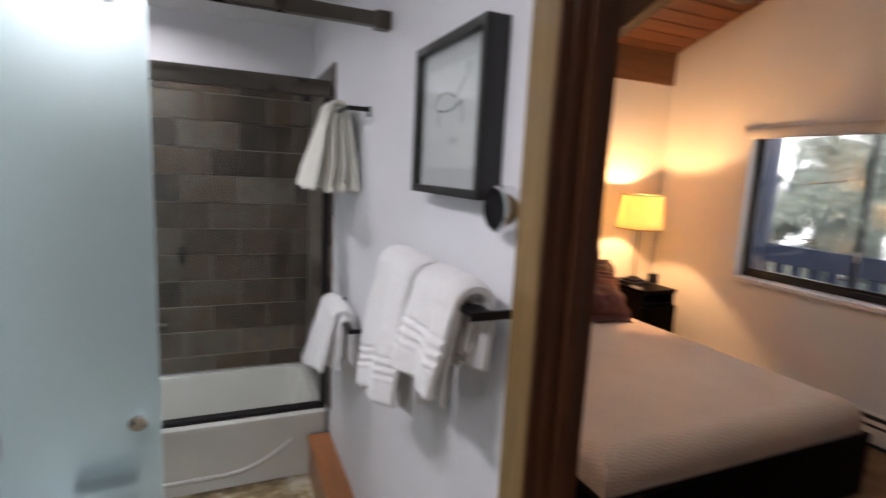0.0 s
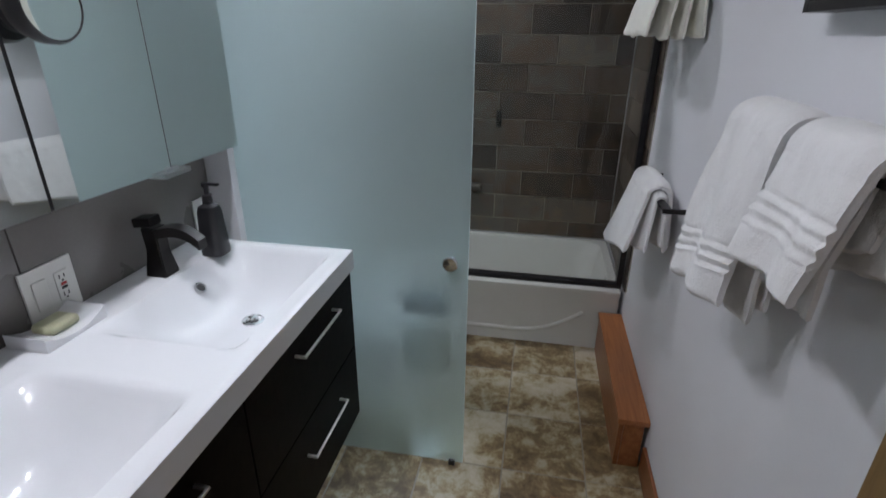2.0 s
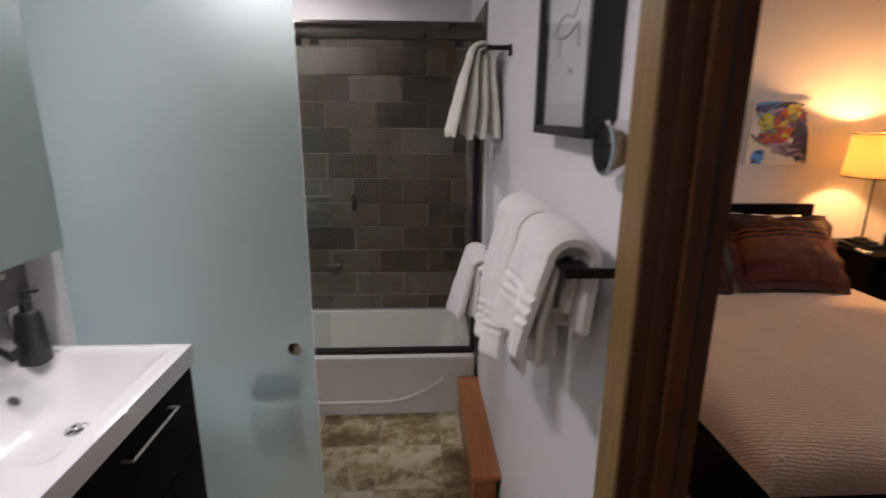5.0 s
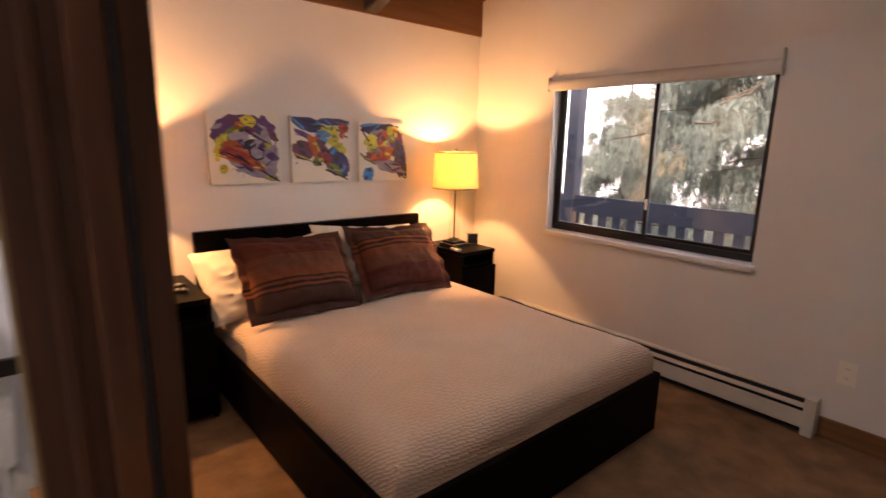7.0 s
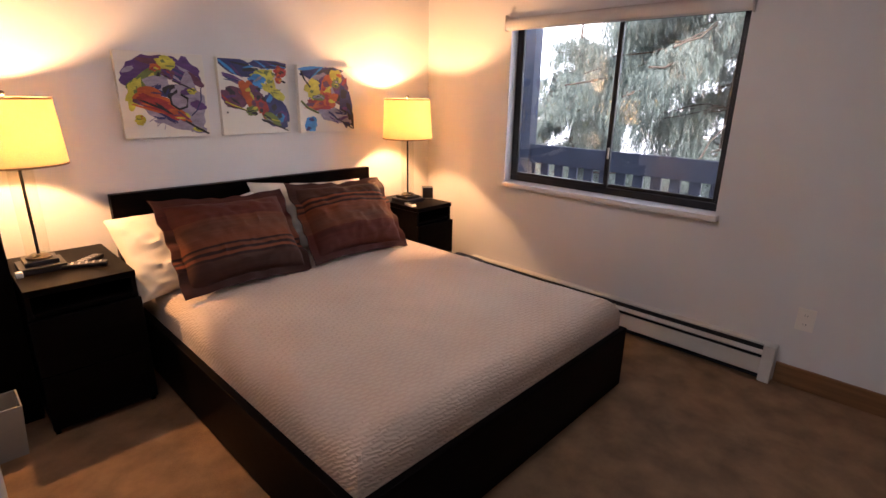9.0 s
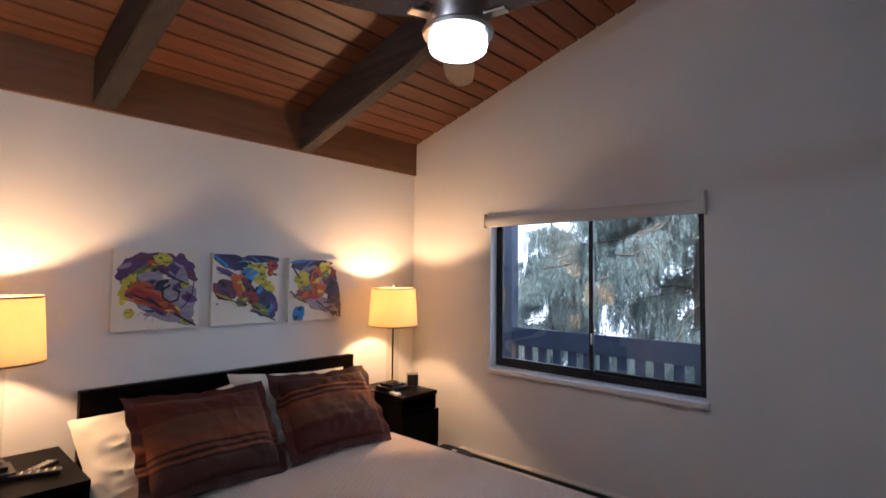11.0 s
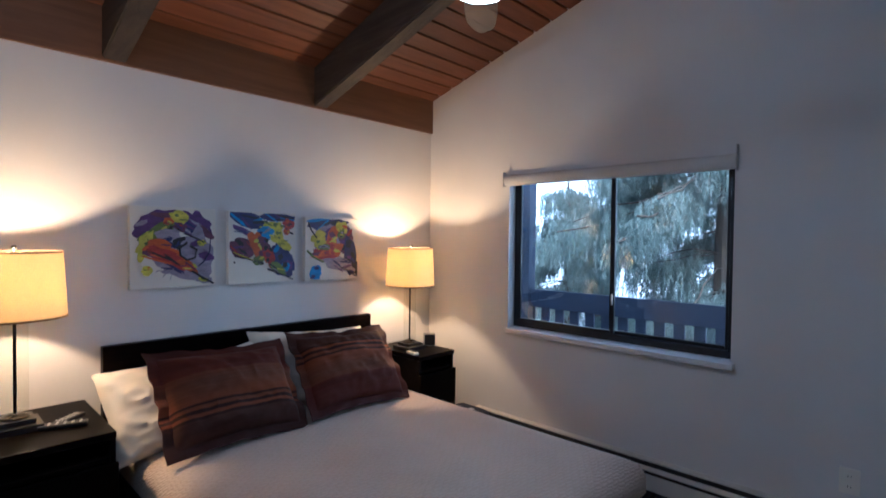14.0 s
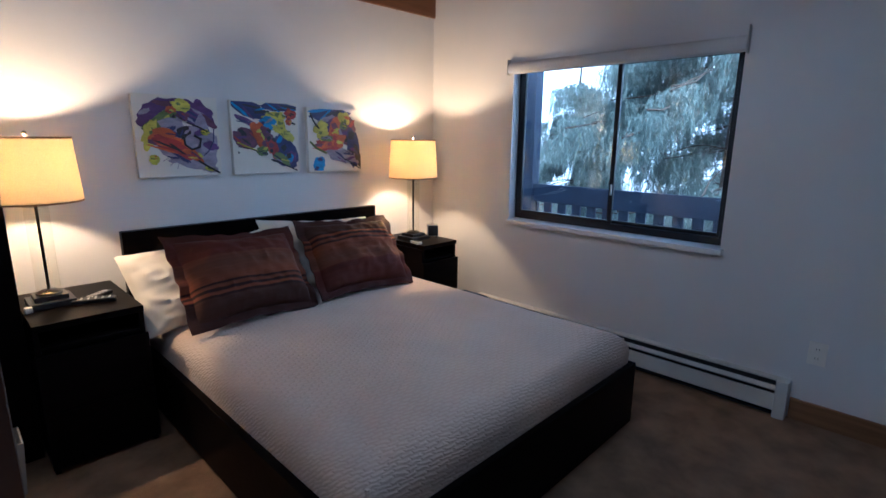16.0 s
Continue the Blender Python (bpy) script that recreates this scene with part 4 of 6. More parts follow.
# ---- baseboard heater ----
def heater():
    y0, y1 = 0.97, 3.05
    h = thing("baseboard_heater", (WIN_X, 0, CARPET + 0.001), "long white metal baseboard heater under the window", "heater")
    HEAT = paint("cream_enamel_metal", (0.66, 0.64, 0.59), 0.4, 0.05, 6, 200, 0.02)
    part("back_plate", B(-0.006, -0.001, y0, y1, 0.02, 0.206), HEAT, h)
    # black block behind the slots gives them their shade
    part("slot_shade_block", B(-0.030, -0.0065, y0 + 0.04, y1, 0.024, 0.196), PLASTIC_B, h, "black block standing in for shade inside the heater")
    part("front_panel", B(-0.070, -0.064, y0 + 0.04, y1, 0.040, 0.132, bevel=0.002), HEAT, h)
    bm = bmesh.new()
    prism(bm, [(-0.036, 0.199), (-0.007, 0.203), (-0.007, 0.207), (-0.040, 0.203), (-0.042, 0.194), (-0.037, 0.194)], "y", y0 + 0.04, y1)
    part("top_lip", bm, HEAT, h)
    bm = bmesh.new()
    prism(bm, [(-0.070, 0.150), (-0.046, 0.166), (-0.045, 0.169), (-0.071, 0.155)], "y", y0 + 0.04, y1)
    part("damper", bm, HEAT, h)
    part("fin_tube", rod(bmesh.new(), (-0.046, y0 + 0.04, 0.085), (-0.046, y1, 0.085), 0.014), BLACK_METAL, h, "dark finned pipe")
    # black strip in place of the shade below the front panel
    part("bottom_slot_shade", B(-0.060, -0.031, y0 + 0.04, y1, 0.012, 0.020), PLASTIC_B, h)
    part("end_cap", B(-0.076, -0.001, y0, y0 + 0.055, 0.0, 0.208, bevel=0.004), HEAT, h)
    part("end_cap", B(-0.076, -0.001, y1, y1 + 0.055, 0.0, 0.208, bevel=0.004), HEAT, h)


heater()


def outlet(name, place, turn, label):
    """Duplex outlet plate in the local xz plane."""
    o = thing(name, (0, 0, 0), label, "outlet")
    o.matrix_world = pose(*place, 0, 0, turn)
    part("cover_plate", B(-0.039, 0.039, -0.009, -0.0005, -0.060, 0.060, bevel=0.003), IVORY, o)
    for z in (-0.024, 0.024):
        r = part("receptacle", B(-0.017, 0.017, -0.0112, -0.0092, z - 0.015, z + 0.015, bevel=0.0008), IVORY, o)
        for x in (-0.006, 0.006):
            part("slot", B(x - 0.001, x + 0.001, -0.0118, -0.0110, z - 0.004, z + 0.006), PLASTIC_B, r)
    return o


outlet("wall_outlet", (WIN_X, 0.885, 0.41), 90 + 180, "white duplex outlet on the window wall")

wb = thing("waste_bin", (0.958, 3.07, CARPET), "small white plastic waste bin on the carpet", "waste bin")
bm = bmesh.new()
quad = ((-1, -1), (1, -1), (1, 1), (-1, 1))
loops = [[bm.verts.new((a * s, c * s * 0.8, z)) for a, c in quad] for s, z in ((0.085, 0.001), (0.10, 0.225), (0.10, 0.23), (0.094, 0.23), (0.079, 0.008))]
for p_, q_ in zip(loops, loops[1:]):
    for i in range(4):
        bm.faces.new((p_[i], p_[(i + 1) % 4], q_[(i + 1) % 4], q_[i]))
bm.faces.new(loops[0])
bm.faces.new(loops[-1])
part("bin_body", bm, paint("grey_white_plastic", (0.30, 0.28, 0.25), 0.45, 0.03, 10, 100, 0.0), wb)
tall = thing("tall_cabinet", (BED_W, 3.24, CARPET), "tall narrow black cabinet between the wall and nightstand", "cabinet")
part("carcass", B(0.004, 0.186, 0.012, 0.40, 0, 2.0, bevel=0.002), ESPRESSO, tall)
part("front_panel", B(0.004, 0.189, -0.008, 0.0115, 0.03, 1.99, bevel=0.002), ESPRESSO, tall)
# ---- bathtub and shower doors ----
def bathtub():
    x0, x1, y0, y1, top = VAN_X + 0.004, BATH_W - 0.018, TUB_Y, TUB_BACK - 0.018, 0.27
    tub = thing("bathtub", (0, 0, TILE_Z), "cream enamel bathtub with a curved relief on its front", "bathtub")
    h = top - TILE_Z

    def loop(bm, ax0, ax1, ay0, ay1, r, z, seg=8):
        out = []
        for cx, cy, a0 in ((ax1 - r, ay1 - r, 0), (ax0 + r, ay1 - r, 90), (ax0 + r, ay0 + r, 180), (ax1 - r, ay0 + r, 270)):
            for k in range(seg + 1):
                a = radians(a0 + 90 * k / seg)
                out.append(bm.verts.new((cx + r * math.cos(a), cy + r * math.sin(a), z)))
        return out
    bm = bmesh.new()
    loops = [loop(bm, x0, x1, y0 + 0.012, y1, 0.012, 0.001), loop(bm, x0, x1, y0 + 0.012, y1, 0.012, h - 0.05), loop(bm, x0, x1, y0, y1, 0.014, h - 0.03),
             loop(bm, x0, x1, y0, y1, 0.014, h - 0.012), loop(bm, x0 + 0.01, x1 - 0.01, y0 + 0.012, y1 - 0.01, 0.014, h),
             loop(bm, x0 + 0.06, x1 - 0.05, y0 + 0.075, y1 - 0.04, 0.10, h), loop(bm, x0 + 0.075, x1 - 0.06, y0 + 0.09, y1 - 0.05, 0.11, h - 0.02),
             loop(bm, x0 + 0.18, x1 - 0.11, y0 + 0.14, y1 - 0.09, 0.13, 0.10), loop(bm, x0 + 0.26, x1 - 0.18, y0 + 0.19, y1 - 0.14, 0.12, 0.06)]
    for lo, hi in zip(loops, loops[1:]):
        n = len(lo)
        for k in range(n):
            bm.faces.new((lo[k], lo[(k + 1) % n], hi[(k + 1) % n], hi[k]))
    bm.faces.new(loops[-1])
    part("tub_body", bm, ENAMEL, tub)
    pts = []
    for i in range(25):
        f = i / 24
        x = -0.55 + 1.22 * f
        pts.append((x, y0 + 0.021, 0.070 + 1.2 * max(0, x - 0.33) ** 2 + 0.3 * max(0, 0.05 - x) ** 2))
    part("apron_relief", tube(bmesh.new(), pts, 0.016, 12), ENAMEL, tub)


bathtub()

sd = thing("shower_door", (0, 0, 0), "sliding glass shower doors with bronze rails over the tub", "shower door")
bm = bmesh.new()
prism(bm, [(TUB_Y + 0.008, 1.872), (TUB_Y + 0.004, 1.90), (TUB_Y + 0.008, 1.925), (TUB_Y + 0.022, 1.946), (TUB_Y + 0.045, 1.953), (TUB_Y + 0.068, 1.946), (TUB_Y + 0.078, 1.92), (TUB_Y + 0.078, 1.872)], "x", VAN_X + 0.001, BATH_W - 0.02)
part("top_rail", bm, BRONZE, sd, "bronze rounded header rail")
part("bottom_track", B(VAN_X + 0.001, BATH_W - 0.02, TUB_Y + 0.018, TUB_Y + 0.066, 0.271, 0.293, bevel=0.003), FRAME_DARK, sd, "dark bottom track")
part("side_jamb", B(BATH_W - 0.046, BATH_W - 0.019, TUB_Y + 0.02, TUB_Y + 0.066, 0.294, 1.867, bevel=0.002), FRAME_DARK, sd, "dark bronze side jamb")
for xa, xb, yy in ((-0.02, BATH_W - 0.05, TUB_Y + 0.03), (VAN_X + 0.02, 0.06, TUB_Y + 0.052)):
    p = part("glass_panel", B(xa, xb, yy, yy + 0.005, 0.296, 1.86), CLEAR, sd, "clear glass panel")
    p.visible_shadow = False
    for k in (0, 1):
        part("hanger", B(xa + 0.06 + k * (xb - xa - 0.16), xa + 0.10 + k * (xb - xa - 0.16), yy - 0.003, yy + 0.008, 1.84, 1.868, bevel=0.001), FRAME_DARK, p)


soap = thing("shower_shelf", (-0.15, TUB_BACK - 0.012, 0.985), "dark slate shower shelf set in the tiled wall", "shelf")
part("tray", B(-0.135, 0.135, -0.055, -0.001, -0.055, -0.04, bevel=0.004), SLATE_TILE, soap)
part("lip", B(-0.135, 0.135, -0.06, -0.05, -0.04, -0.02, bevel=0.004), SLATE_TILE, soap)
part("hood", B(-0.135, 0.135, -0.04, -0.001, 0.035, 0.05, bevel=0.004), SLATE_TILE, soap)
val = thing("shower_valve", (0.13, TUB_BACK - 0.012, 0.99), "dark bronze shower valve handle on the tiles", "valve")
part("plate", B(-0.016, 0.016, -0.008, -0.001, -0.05, 0.05, bevel=0.003), BLACK_METAL, val)
part("lever", B(-0.009, 0.009, -0.05, -0.009, -0.01, 0.03, bevel=0.004), BLACK_METAL, val)
sp = thing("tub_spout", (-0.005, TUB_BACK - 0.012, 0.575), "dull bronze tub spout below the valve", "spout")
part("spout_body", box(bmesh.new(), -0.05, 0.05, -0.06, -0.001, -0.02, 0.02, bevel=0.012, seg=3), BRONZE, sp)

# ---- sliding frosted door ----
GX0, GX1, GY = -0.676, 0.180, 1.852
fd = thing("sliding_door", (0, 0, 0), "sliding frosted glass door with a round knob, half open", "door")
g = part("glass", B(GX0, GX1, GY - 0.005, GY + 0.005, TILE_Z + 0.012, 1.972, bevel=0.0015), FROSTED, fd, "blue-green frosted glass")
g.visible_shadow = False
kn = part("knob", lathe(bmesh.new(), [(0.0, 0.0), (0.012, 0.0), (0.012, 0.012), (0.024, 0.018), (0.026, 0.026), (0.022, 0.031), (0.0, 0.032)], m=pose(0.124, GY - 0.0055, 0.773, 90)), CHROME, fd, "round chrome knob")
lathe_b = lathe(bmesh.new(), [(0.012, 0.0), (0.012, 0.012), (0.024, 0.018), (0.024, 0.03)], m=pose(0.124, GY + 0.0055, 0.773, -90))
part("knob", lathe_b, CHROME, fd, "round chrome knob")
for x in (-0.5, 0.09):
    part("roller", lathe(bmesh.new(), [(0.0, -0.012), (0.026, -0.012), (0.03, -0.006), (0.03, 0.006), (0.026, 0.012), (0.0, 0.012)], m=pose(x, GY - 0.014, 1.955, 90)), CHROME, fd, "chrome roller hanger")
part("floor_guide", B(0.125, 0.150, GY - 0.016, GY + 0.016, TILE_Z + 0.001, TILE_Z + 0.024, bevel=0.003), PLASTIC_B, fd, "small dark floor guide")
tr = thing("door_track", (0, 0, 0), "grey metal overhead track of the sliding door", "track")
part("track_bar", B(VAN_X + 0.001, BATH_W - 0.05, GY + 0.010, GY + 0.045, 1.985, 2.028, bevel=0.004), BRONZE, tr)
part("end_stop", B(BATH_W - 0.05, BATH_W - 0.001, GY + 0.006, GY + 0.05, 1.978, 2.034, bevel=0.004), BRONZE, tr)

# paper stand just behind the frosted glass
TEAL = paint("dark_teal_cover", (0.008, 0.032, 0.045), 0.6, 0.15, 8, 150, 0.05)
ps = thing("paper_stand", (0.03, GY + 0.075, TILE_Z), "free-standing paper holder with a dark teal cover", "paper holder")
part("base", lathe(bmesh.new(), [(0.07, 0.0), (0.075, 0.006), (0.07, 0.014), (0.01, 0.018)]), PLASTIC_W, ps)
part("post", rod(bmesh.new(), (0, 0, 0.016), (0, 0, 0.63), 0.005), PLASTIC_W, ps)
part("cover", box(bmesh.new(), -0.09, 0.075, -0.05, 0.05, 0.63, 0.69, bevel=0.02, seg=3), TEAL, ps, "dark teal roll cover")

# ---- toilet ----
def toilet():
    yc = 2.30
    o = thing("toilet", (VAN_X, yc, TILE_Z), "white ceramic toilet with closed lid behind the sliding door", "toilet")

    def oval(bm, cx, rx, ry, z, n=36):
        ring = []
        for k in range(n):
            a = 2 * math.pi * k / n
            ring.append(bm.verts.new((cx + rx * math.cos(a), ry * math.sin(a) * (1 - 0.10 * math.cos(a)), z)))
        return ring

    def loft(sections):
        bm = bmesh.new()
        rings = [oval(bm, *sec) for sec in sections]
        for lo, hi in zip(rings, rings[1:]):
            for k in range(36):
                bm.faces.new((lo[k], lo[(k + 1) % 36], hi[(k + 1) % 36], hi[k]))
        bm.faces.new(rings[0])
        bm.faces.new(rings[-1])
        return bm
    part("bowl", loft([(0.42, 0.23, 0.11, 0.001), (0.42, 0.22, 0.105, 0.10), (0.46, 0.23, 0.13, 0.22), (0.485, 0.25, 0.175, 0.35), (0.49, 0.255, 0.185, 0.395)]), CERAMIC, o)
    part("seat", loft([(0.49, 0.255, 0.185, 0.396), (0.49, 0.262, 0.19, 0.402), (0.49, 0.262, 0.19, 0.415), (0.49, 0.255, 0.185, 0.42)]), CERAMIC, o)
    part("lid", loft([(0.49, 0.252, 0.183, 0.421), (0.49, 0.258, 0.187, 0.428), (0.49, 0.25, 0.18, 0.440), (0.49, 0.20, 0.14, 0.444)]), CERAMIC, o)
    part("tank", B(0.012, 0.21, -0.21, 0.21, 0.38, 0.74, bevel=0.02, seg=3), CERAMIC, o)
    part("tank_lid", B(0.008, 0.22, -0.22, 0.22, 0.741, 0.775, bevel=0.012, seg=3), CERAMIC, o)
    part("foot", B(0.012, 0.30, -0.10, 0.10, 0.001, 0.379, bevel=0.03, seg=3), CERAMIC, o)


toilet()

# ---- vanity ----
VF, VY0, VY1, VT = -0.155, 0.42, 1.709, 0.851


def vanity_top():
    """One moulded ceramic top with two basins."""
    bm = bmesh.new()
    bx0, bx1 = -0.545, -0.205
    basins = ((1.155, 1.672), (0.50, 1.02))
    nx, ny = 56, 130

    def depth(x, y):
        d = 0.0
        for y0, y1 in basins:
            if bx0 < x < bx1 and y0 < y < y1:
                mid, half = (y0 + y1) / 2, (y1 - y0) / 2
                ey = min(1, (half - abs(y - mid)) / 0.17)
                ef = min(1, (bx1 - x) / 0.07)
                eb = min(1, (x - bx0) / 0.15)
                s = [1 - (1 - max(0, k)) ** 2 for k in (ey, ef, eb)]
                d = max(d, (0.107 + 0.02 * (1 - abs(y - mid) / half)) * s[0] * s[1] * s[2])
        return d
    grid = {}
    for i in range(nx + 1):
        for j in range(ny + 1):
            x = VAN_X + 0.003 + (VF - VAN_X - 0.003) * i / nx
            y = VY0 + (VY1 - VY0) * j / ny
            rim = 0.004 if (i == nx or j in (0, ny)) else 0
            grid[i, j] = bm.verts.new((x, y, VT - depth(x, y) - rim))
    for i in range(nx):
        for j in range(ny):
            bm.faces.new((grid[i, j], grid[i + 1, j], grid[i + 1, j + 1], grid[i, j + 1]))
    edge = [grid[i, 0] for i in range(nx)] + [grid[nx, j] for j in range(ny)] + [grid[i, ny] for i in range(nx, 0, -1)] + [grid[0, j] for j in range(ny, 0, -1)]
    low = [bm.verts.new((v.co.x, v.co.y, 0.787)) for v in edge]
    n = len(edge)
    for i in range(n):
        bm.faces.new((edge[i], low[i], low[(i + 1) % n], edge[(i + 1) % n]))
    top = thing("washbasin", (0, 0, 0), "glossy white ceramic washbasin top with two moulded basins", "washbasin")
    part("ceramic_top", bm, CERAMIC, top)
    for y in (1.457, 0.80):
        lathe_ = lathe(bmesh.new(), [(0.030, 0.0), (0.030, 0.003), (0.024, 0.005), (0.020, 0.002), (0.010, 0.003)], (-0.356, y, VT - 0.1255))
        dr = part("drain", lathe_, CHROME, top, "chrome drain")
        part("plug", lathe(bmesh.new(), [(0.013, 0.0045), (0.015, 0.010), (0.012, 0.014), (0.003, 0.016), (0.003, 0.020)], (-0.356, y, VT - 0.1255), 24), CHROME, dr, "chrome pop-up plug")
    ov = part("overflow_ring", lathe(bmesh.new(), [(0.0115, -0.002), (0.0165, -0.002), (0.0165, 0.003), (0.014, 0.004), (0.0115, 0.002)], m=pose(-0.508, 1.468, VT - 0.047, 0, 42, 0), seg=24), CHROME, top, "chrome overflow ring")
    # solid black disc stands in for the shade inside the overflow hole
    part("overflow_shade_disc", lathe(bmesh.new(), [(0.0, -0.001), (0.0114, -0.001), (0.0114, 0.0038), (0.0, 0.0038)], m=pose(-0.508, 1.468, VT - 0.047, 0, 42, 0), seg=24), PLASTIC_B, ov)


vanity_top()


def vanity_cabinet():
    cab = thing("vanity_cabinet", (0, 0, 0), "wall-hung espresso vanity cabinet with four drawers", "cabinet")
    zb, zt = 0.237, 0.786
    part("carcass", B(VAN_X + 0.003, VF - 0.034, VY0 + 0.022, VY1 - 0.022, zb, 0.70), ESPRESSO, cab)
    for y0 in (VY0 + 0.004, VY1 - 0.021):
        part("side_panel", B(VAN_X + 0.003, VF - 0.034, y0, y0 + 0.017, zb, zt, bevel=0.001), ESPRESSO, cab)
    mid = 1.10
    for y0, y1 in ((VY0 + 0.004, mid - 0.002), (mid + 0.002, VY1 - 0.004)):
        for z0, z1 in ((zb, 0.508), (0.512, zt - 0.003)):
            d = part("drawer", B(VF - 0.033, VF - 0.012, y0, y1, z0, z1, bevel=0.002), ESPRESSO, cab)
            zc = 0.730 if z0 > 0.5 else 0.415
            yc = (y0 + y1) / 2 + (0.03 if y0 > 1 else 0.055)
            bm = bmesh.new()
            box(bm, VF + 0.012, VF + 0.018, yc - 0.118, yc + 0.118, zc - 0.003, zc + 0.003, bevel=0.001)
            for s_ in (-0.115, 0.115):
                box(bm, VF - 0.0118, VF + 0.013, yc + s_ - 0.003, yc + s_ + 0.003, zc - 0.003, zc + 0.003)
            part("handle", bm, NICKEL, d, "brushed metal bar handle")


vanity_cabinet()

# faucet, soap bottle and soap dish
fx, fy = -0.592, 1.445
fc = thing("faucet", (fx, fy, VT), "oil-rubbed black single-lever basin faucet", "faucet")
bm = bmesh.new()
sections = ((0.031, 0.028, 0.0), (0.028, 0.026, 0.02), (0.020, 0.020, 0.07), (0.022, 0.022, 0.135))
rings = [[bm.verts.new((sx * a, sy * b, z)) for a, b in ((1, 1), (-1, 1), (-1, -1), (1, -1))] for sx, sy, z in sections]
for lo, hi in zip(rings, rings[1:]):
    for k in range(4):
        bm.faces.new((lo[k], lo[(k + 1) % 4], hi[(k + 1) % 4], hi[k]))
bm.faces.new(rings[0])
bm.faces.new(rings[-1])
bmesh.ops.bevel(bm, geom=list(bm.edges), offset=0.003, segments=2, affect="EDGES")
part("column", bm, BLACK_METAL, fc)
bm = bmesh.new()
pts = [(0.01 + 0.125 * f, 0.118 + 0.016 * math.sin(f * 2.2) - 0.034 * f ** 3) for f in [i / 10 for i in range(11)]]
rows = []
for i, (x, z) in enumerate(pts):
    w, hgt = 0.019 - 0.003 * i / 10, 0.013
    rows.append([bm.verts.new((x, w, z + hgt)), bm.verts.new((x, -w, z + hgt)), bm.verts.new((x, -w, z - hgt)), bm.verts.new((x, w, z - hgt))])
for lo, hi in zip(rows, rows[1:]):
    for k in range(4):
        bm.faces.new((lo[k], lo[(k + 1) % 4], hi[(k + 1) % 4], hi[k]))
bm.faces.new(rows[0])
bm.faces.new(rows[-1])
part("spout", bm, BLACK_METAL, fc)
lv = part("lever", B(-0.026, 0.026, -0.022, 0.022, 0.137, 0.162, bevel=0.004), BLACK_METAL, fc)
lv.matrix_local = pose(0, 0, 0, 0, -6, 0)

sb = thing("soap_bottle", (-0.535, 1.60, VT), "black square soap dispenser bottle with a pump", "soap dispenser")
bm = bmesh.new()
sections = ((0.033, 0.0), (0.034, 0.01), (0.028, 0.13), (0.024, 0.145), (0.012, 0.152), (0.012, 0.16))
rings = []
for r, z in sections:
    ring = []
    for k in range(32):
        a = 2 * math.pi * k / 32
        c, s_ = math.cos(a), math.sin(a)
        q = 1 / (abs(c) ** 4 + abs(s_) ** 4) ** 0.25
        ring.append(bm.verts.new((r * c * q, r * s_ * q, z)))
    rings.append(ring)
for lo, hi in zip(rings, rings[1:]):
    for k in range(32):
        bm.faces.new((lo[k], lo[(k + 1) % 32], hi[(k + 1) % 32], hi[k]))
bm.faces.new(rings[0])
bm.faces.new(rings[-1])
part("bottle", bm, PLASTIC_B, sb)
pm = part("pump", lathe(bmesh.new(), [(0.014, 0.1605), (0.014, 0.178), (0.006, 0.18), (0.006, 0.20), (0.010, 0.201), (0.010, 0.212)], seg=20), PLASTIC_B, sb)
part("nozzle", B(-0.008, 0.042, -0.006, 0.006, 0.205, 0.213, bevel=0.002), PLASTIC_B, pm)

sd2 = thing("soap_dish", (-0.612, 1.145, VT), "white ceramic soap dish with upturned ends", "soap dish")
bm = bmesh.new()
n = 16
rows = []
for i in range(n + 1):
    f = i / n * 2 - 1
    z = 0.010 + 0.022 * abs(f) ** 2.2
    rows.append([bm.verts.new((x, f * 0.075, zz)) for x, zz in ((-0.05, z), (0.05, z), (0.05, 0.0005), (-0.05, 0.0005))])
for lo, hi in zip(rows, rows[1:]):
    for k in range(4):
        bm.faces.new((lo[k], lo[(k + 1) % 4], hi[(k + 1) % 4], hi[k]))
bm.faces.new(rows[0])
bm.faces.new(rows[-1])
part("dish", bm, CERAMIC, sd2)
SOAP = paint("pale_green_soap", (0.50, 0.50, 0.33), 0.45, 0.06, 20, 100, 0.03)
tagged(link("soap_bar", box(bmesh.new(), -0.642, -0.585, 1.108, 1.178, VT + 0.0125, VT + 0.033, bevel=0.008, seg=3), SOAP, True), "pale green bar of soap in its dish", "soap")

# backsplash tiles, wall plates
bsp = new("backsplash")
bsp.location = (0, 0, 0)
tagged(bsp, "large grey-brown backsplash tiles behind the basin", "backsplash", kind="structure")
for y0, y1 in ((0.42, 1.149), (1.152, 1.80)):
    part("tile", B(VAN_X + 0.0005, VAN_X + 0.010, y0, y1, VT + 0.001, 1.14, bevel=0.0015), SPLASH, bsp)

RED = paint("red_button", (0.45, 0.03, 0.03), 0.4, 0.02, 10, 100, 0)


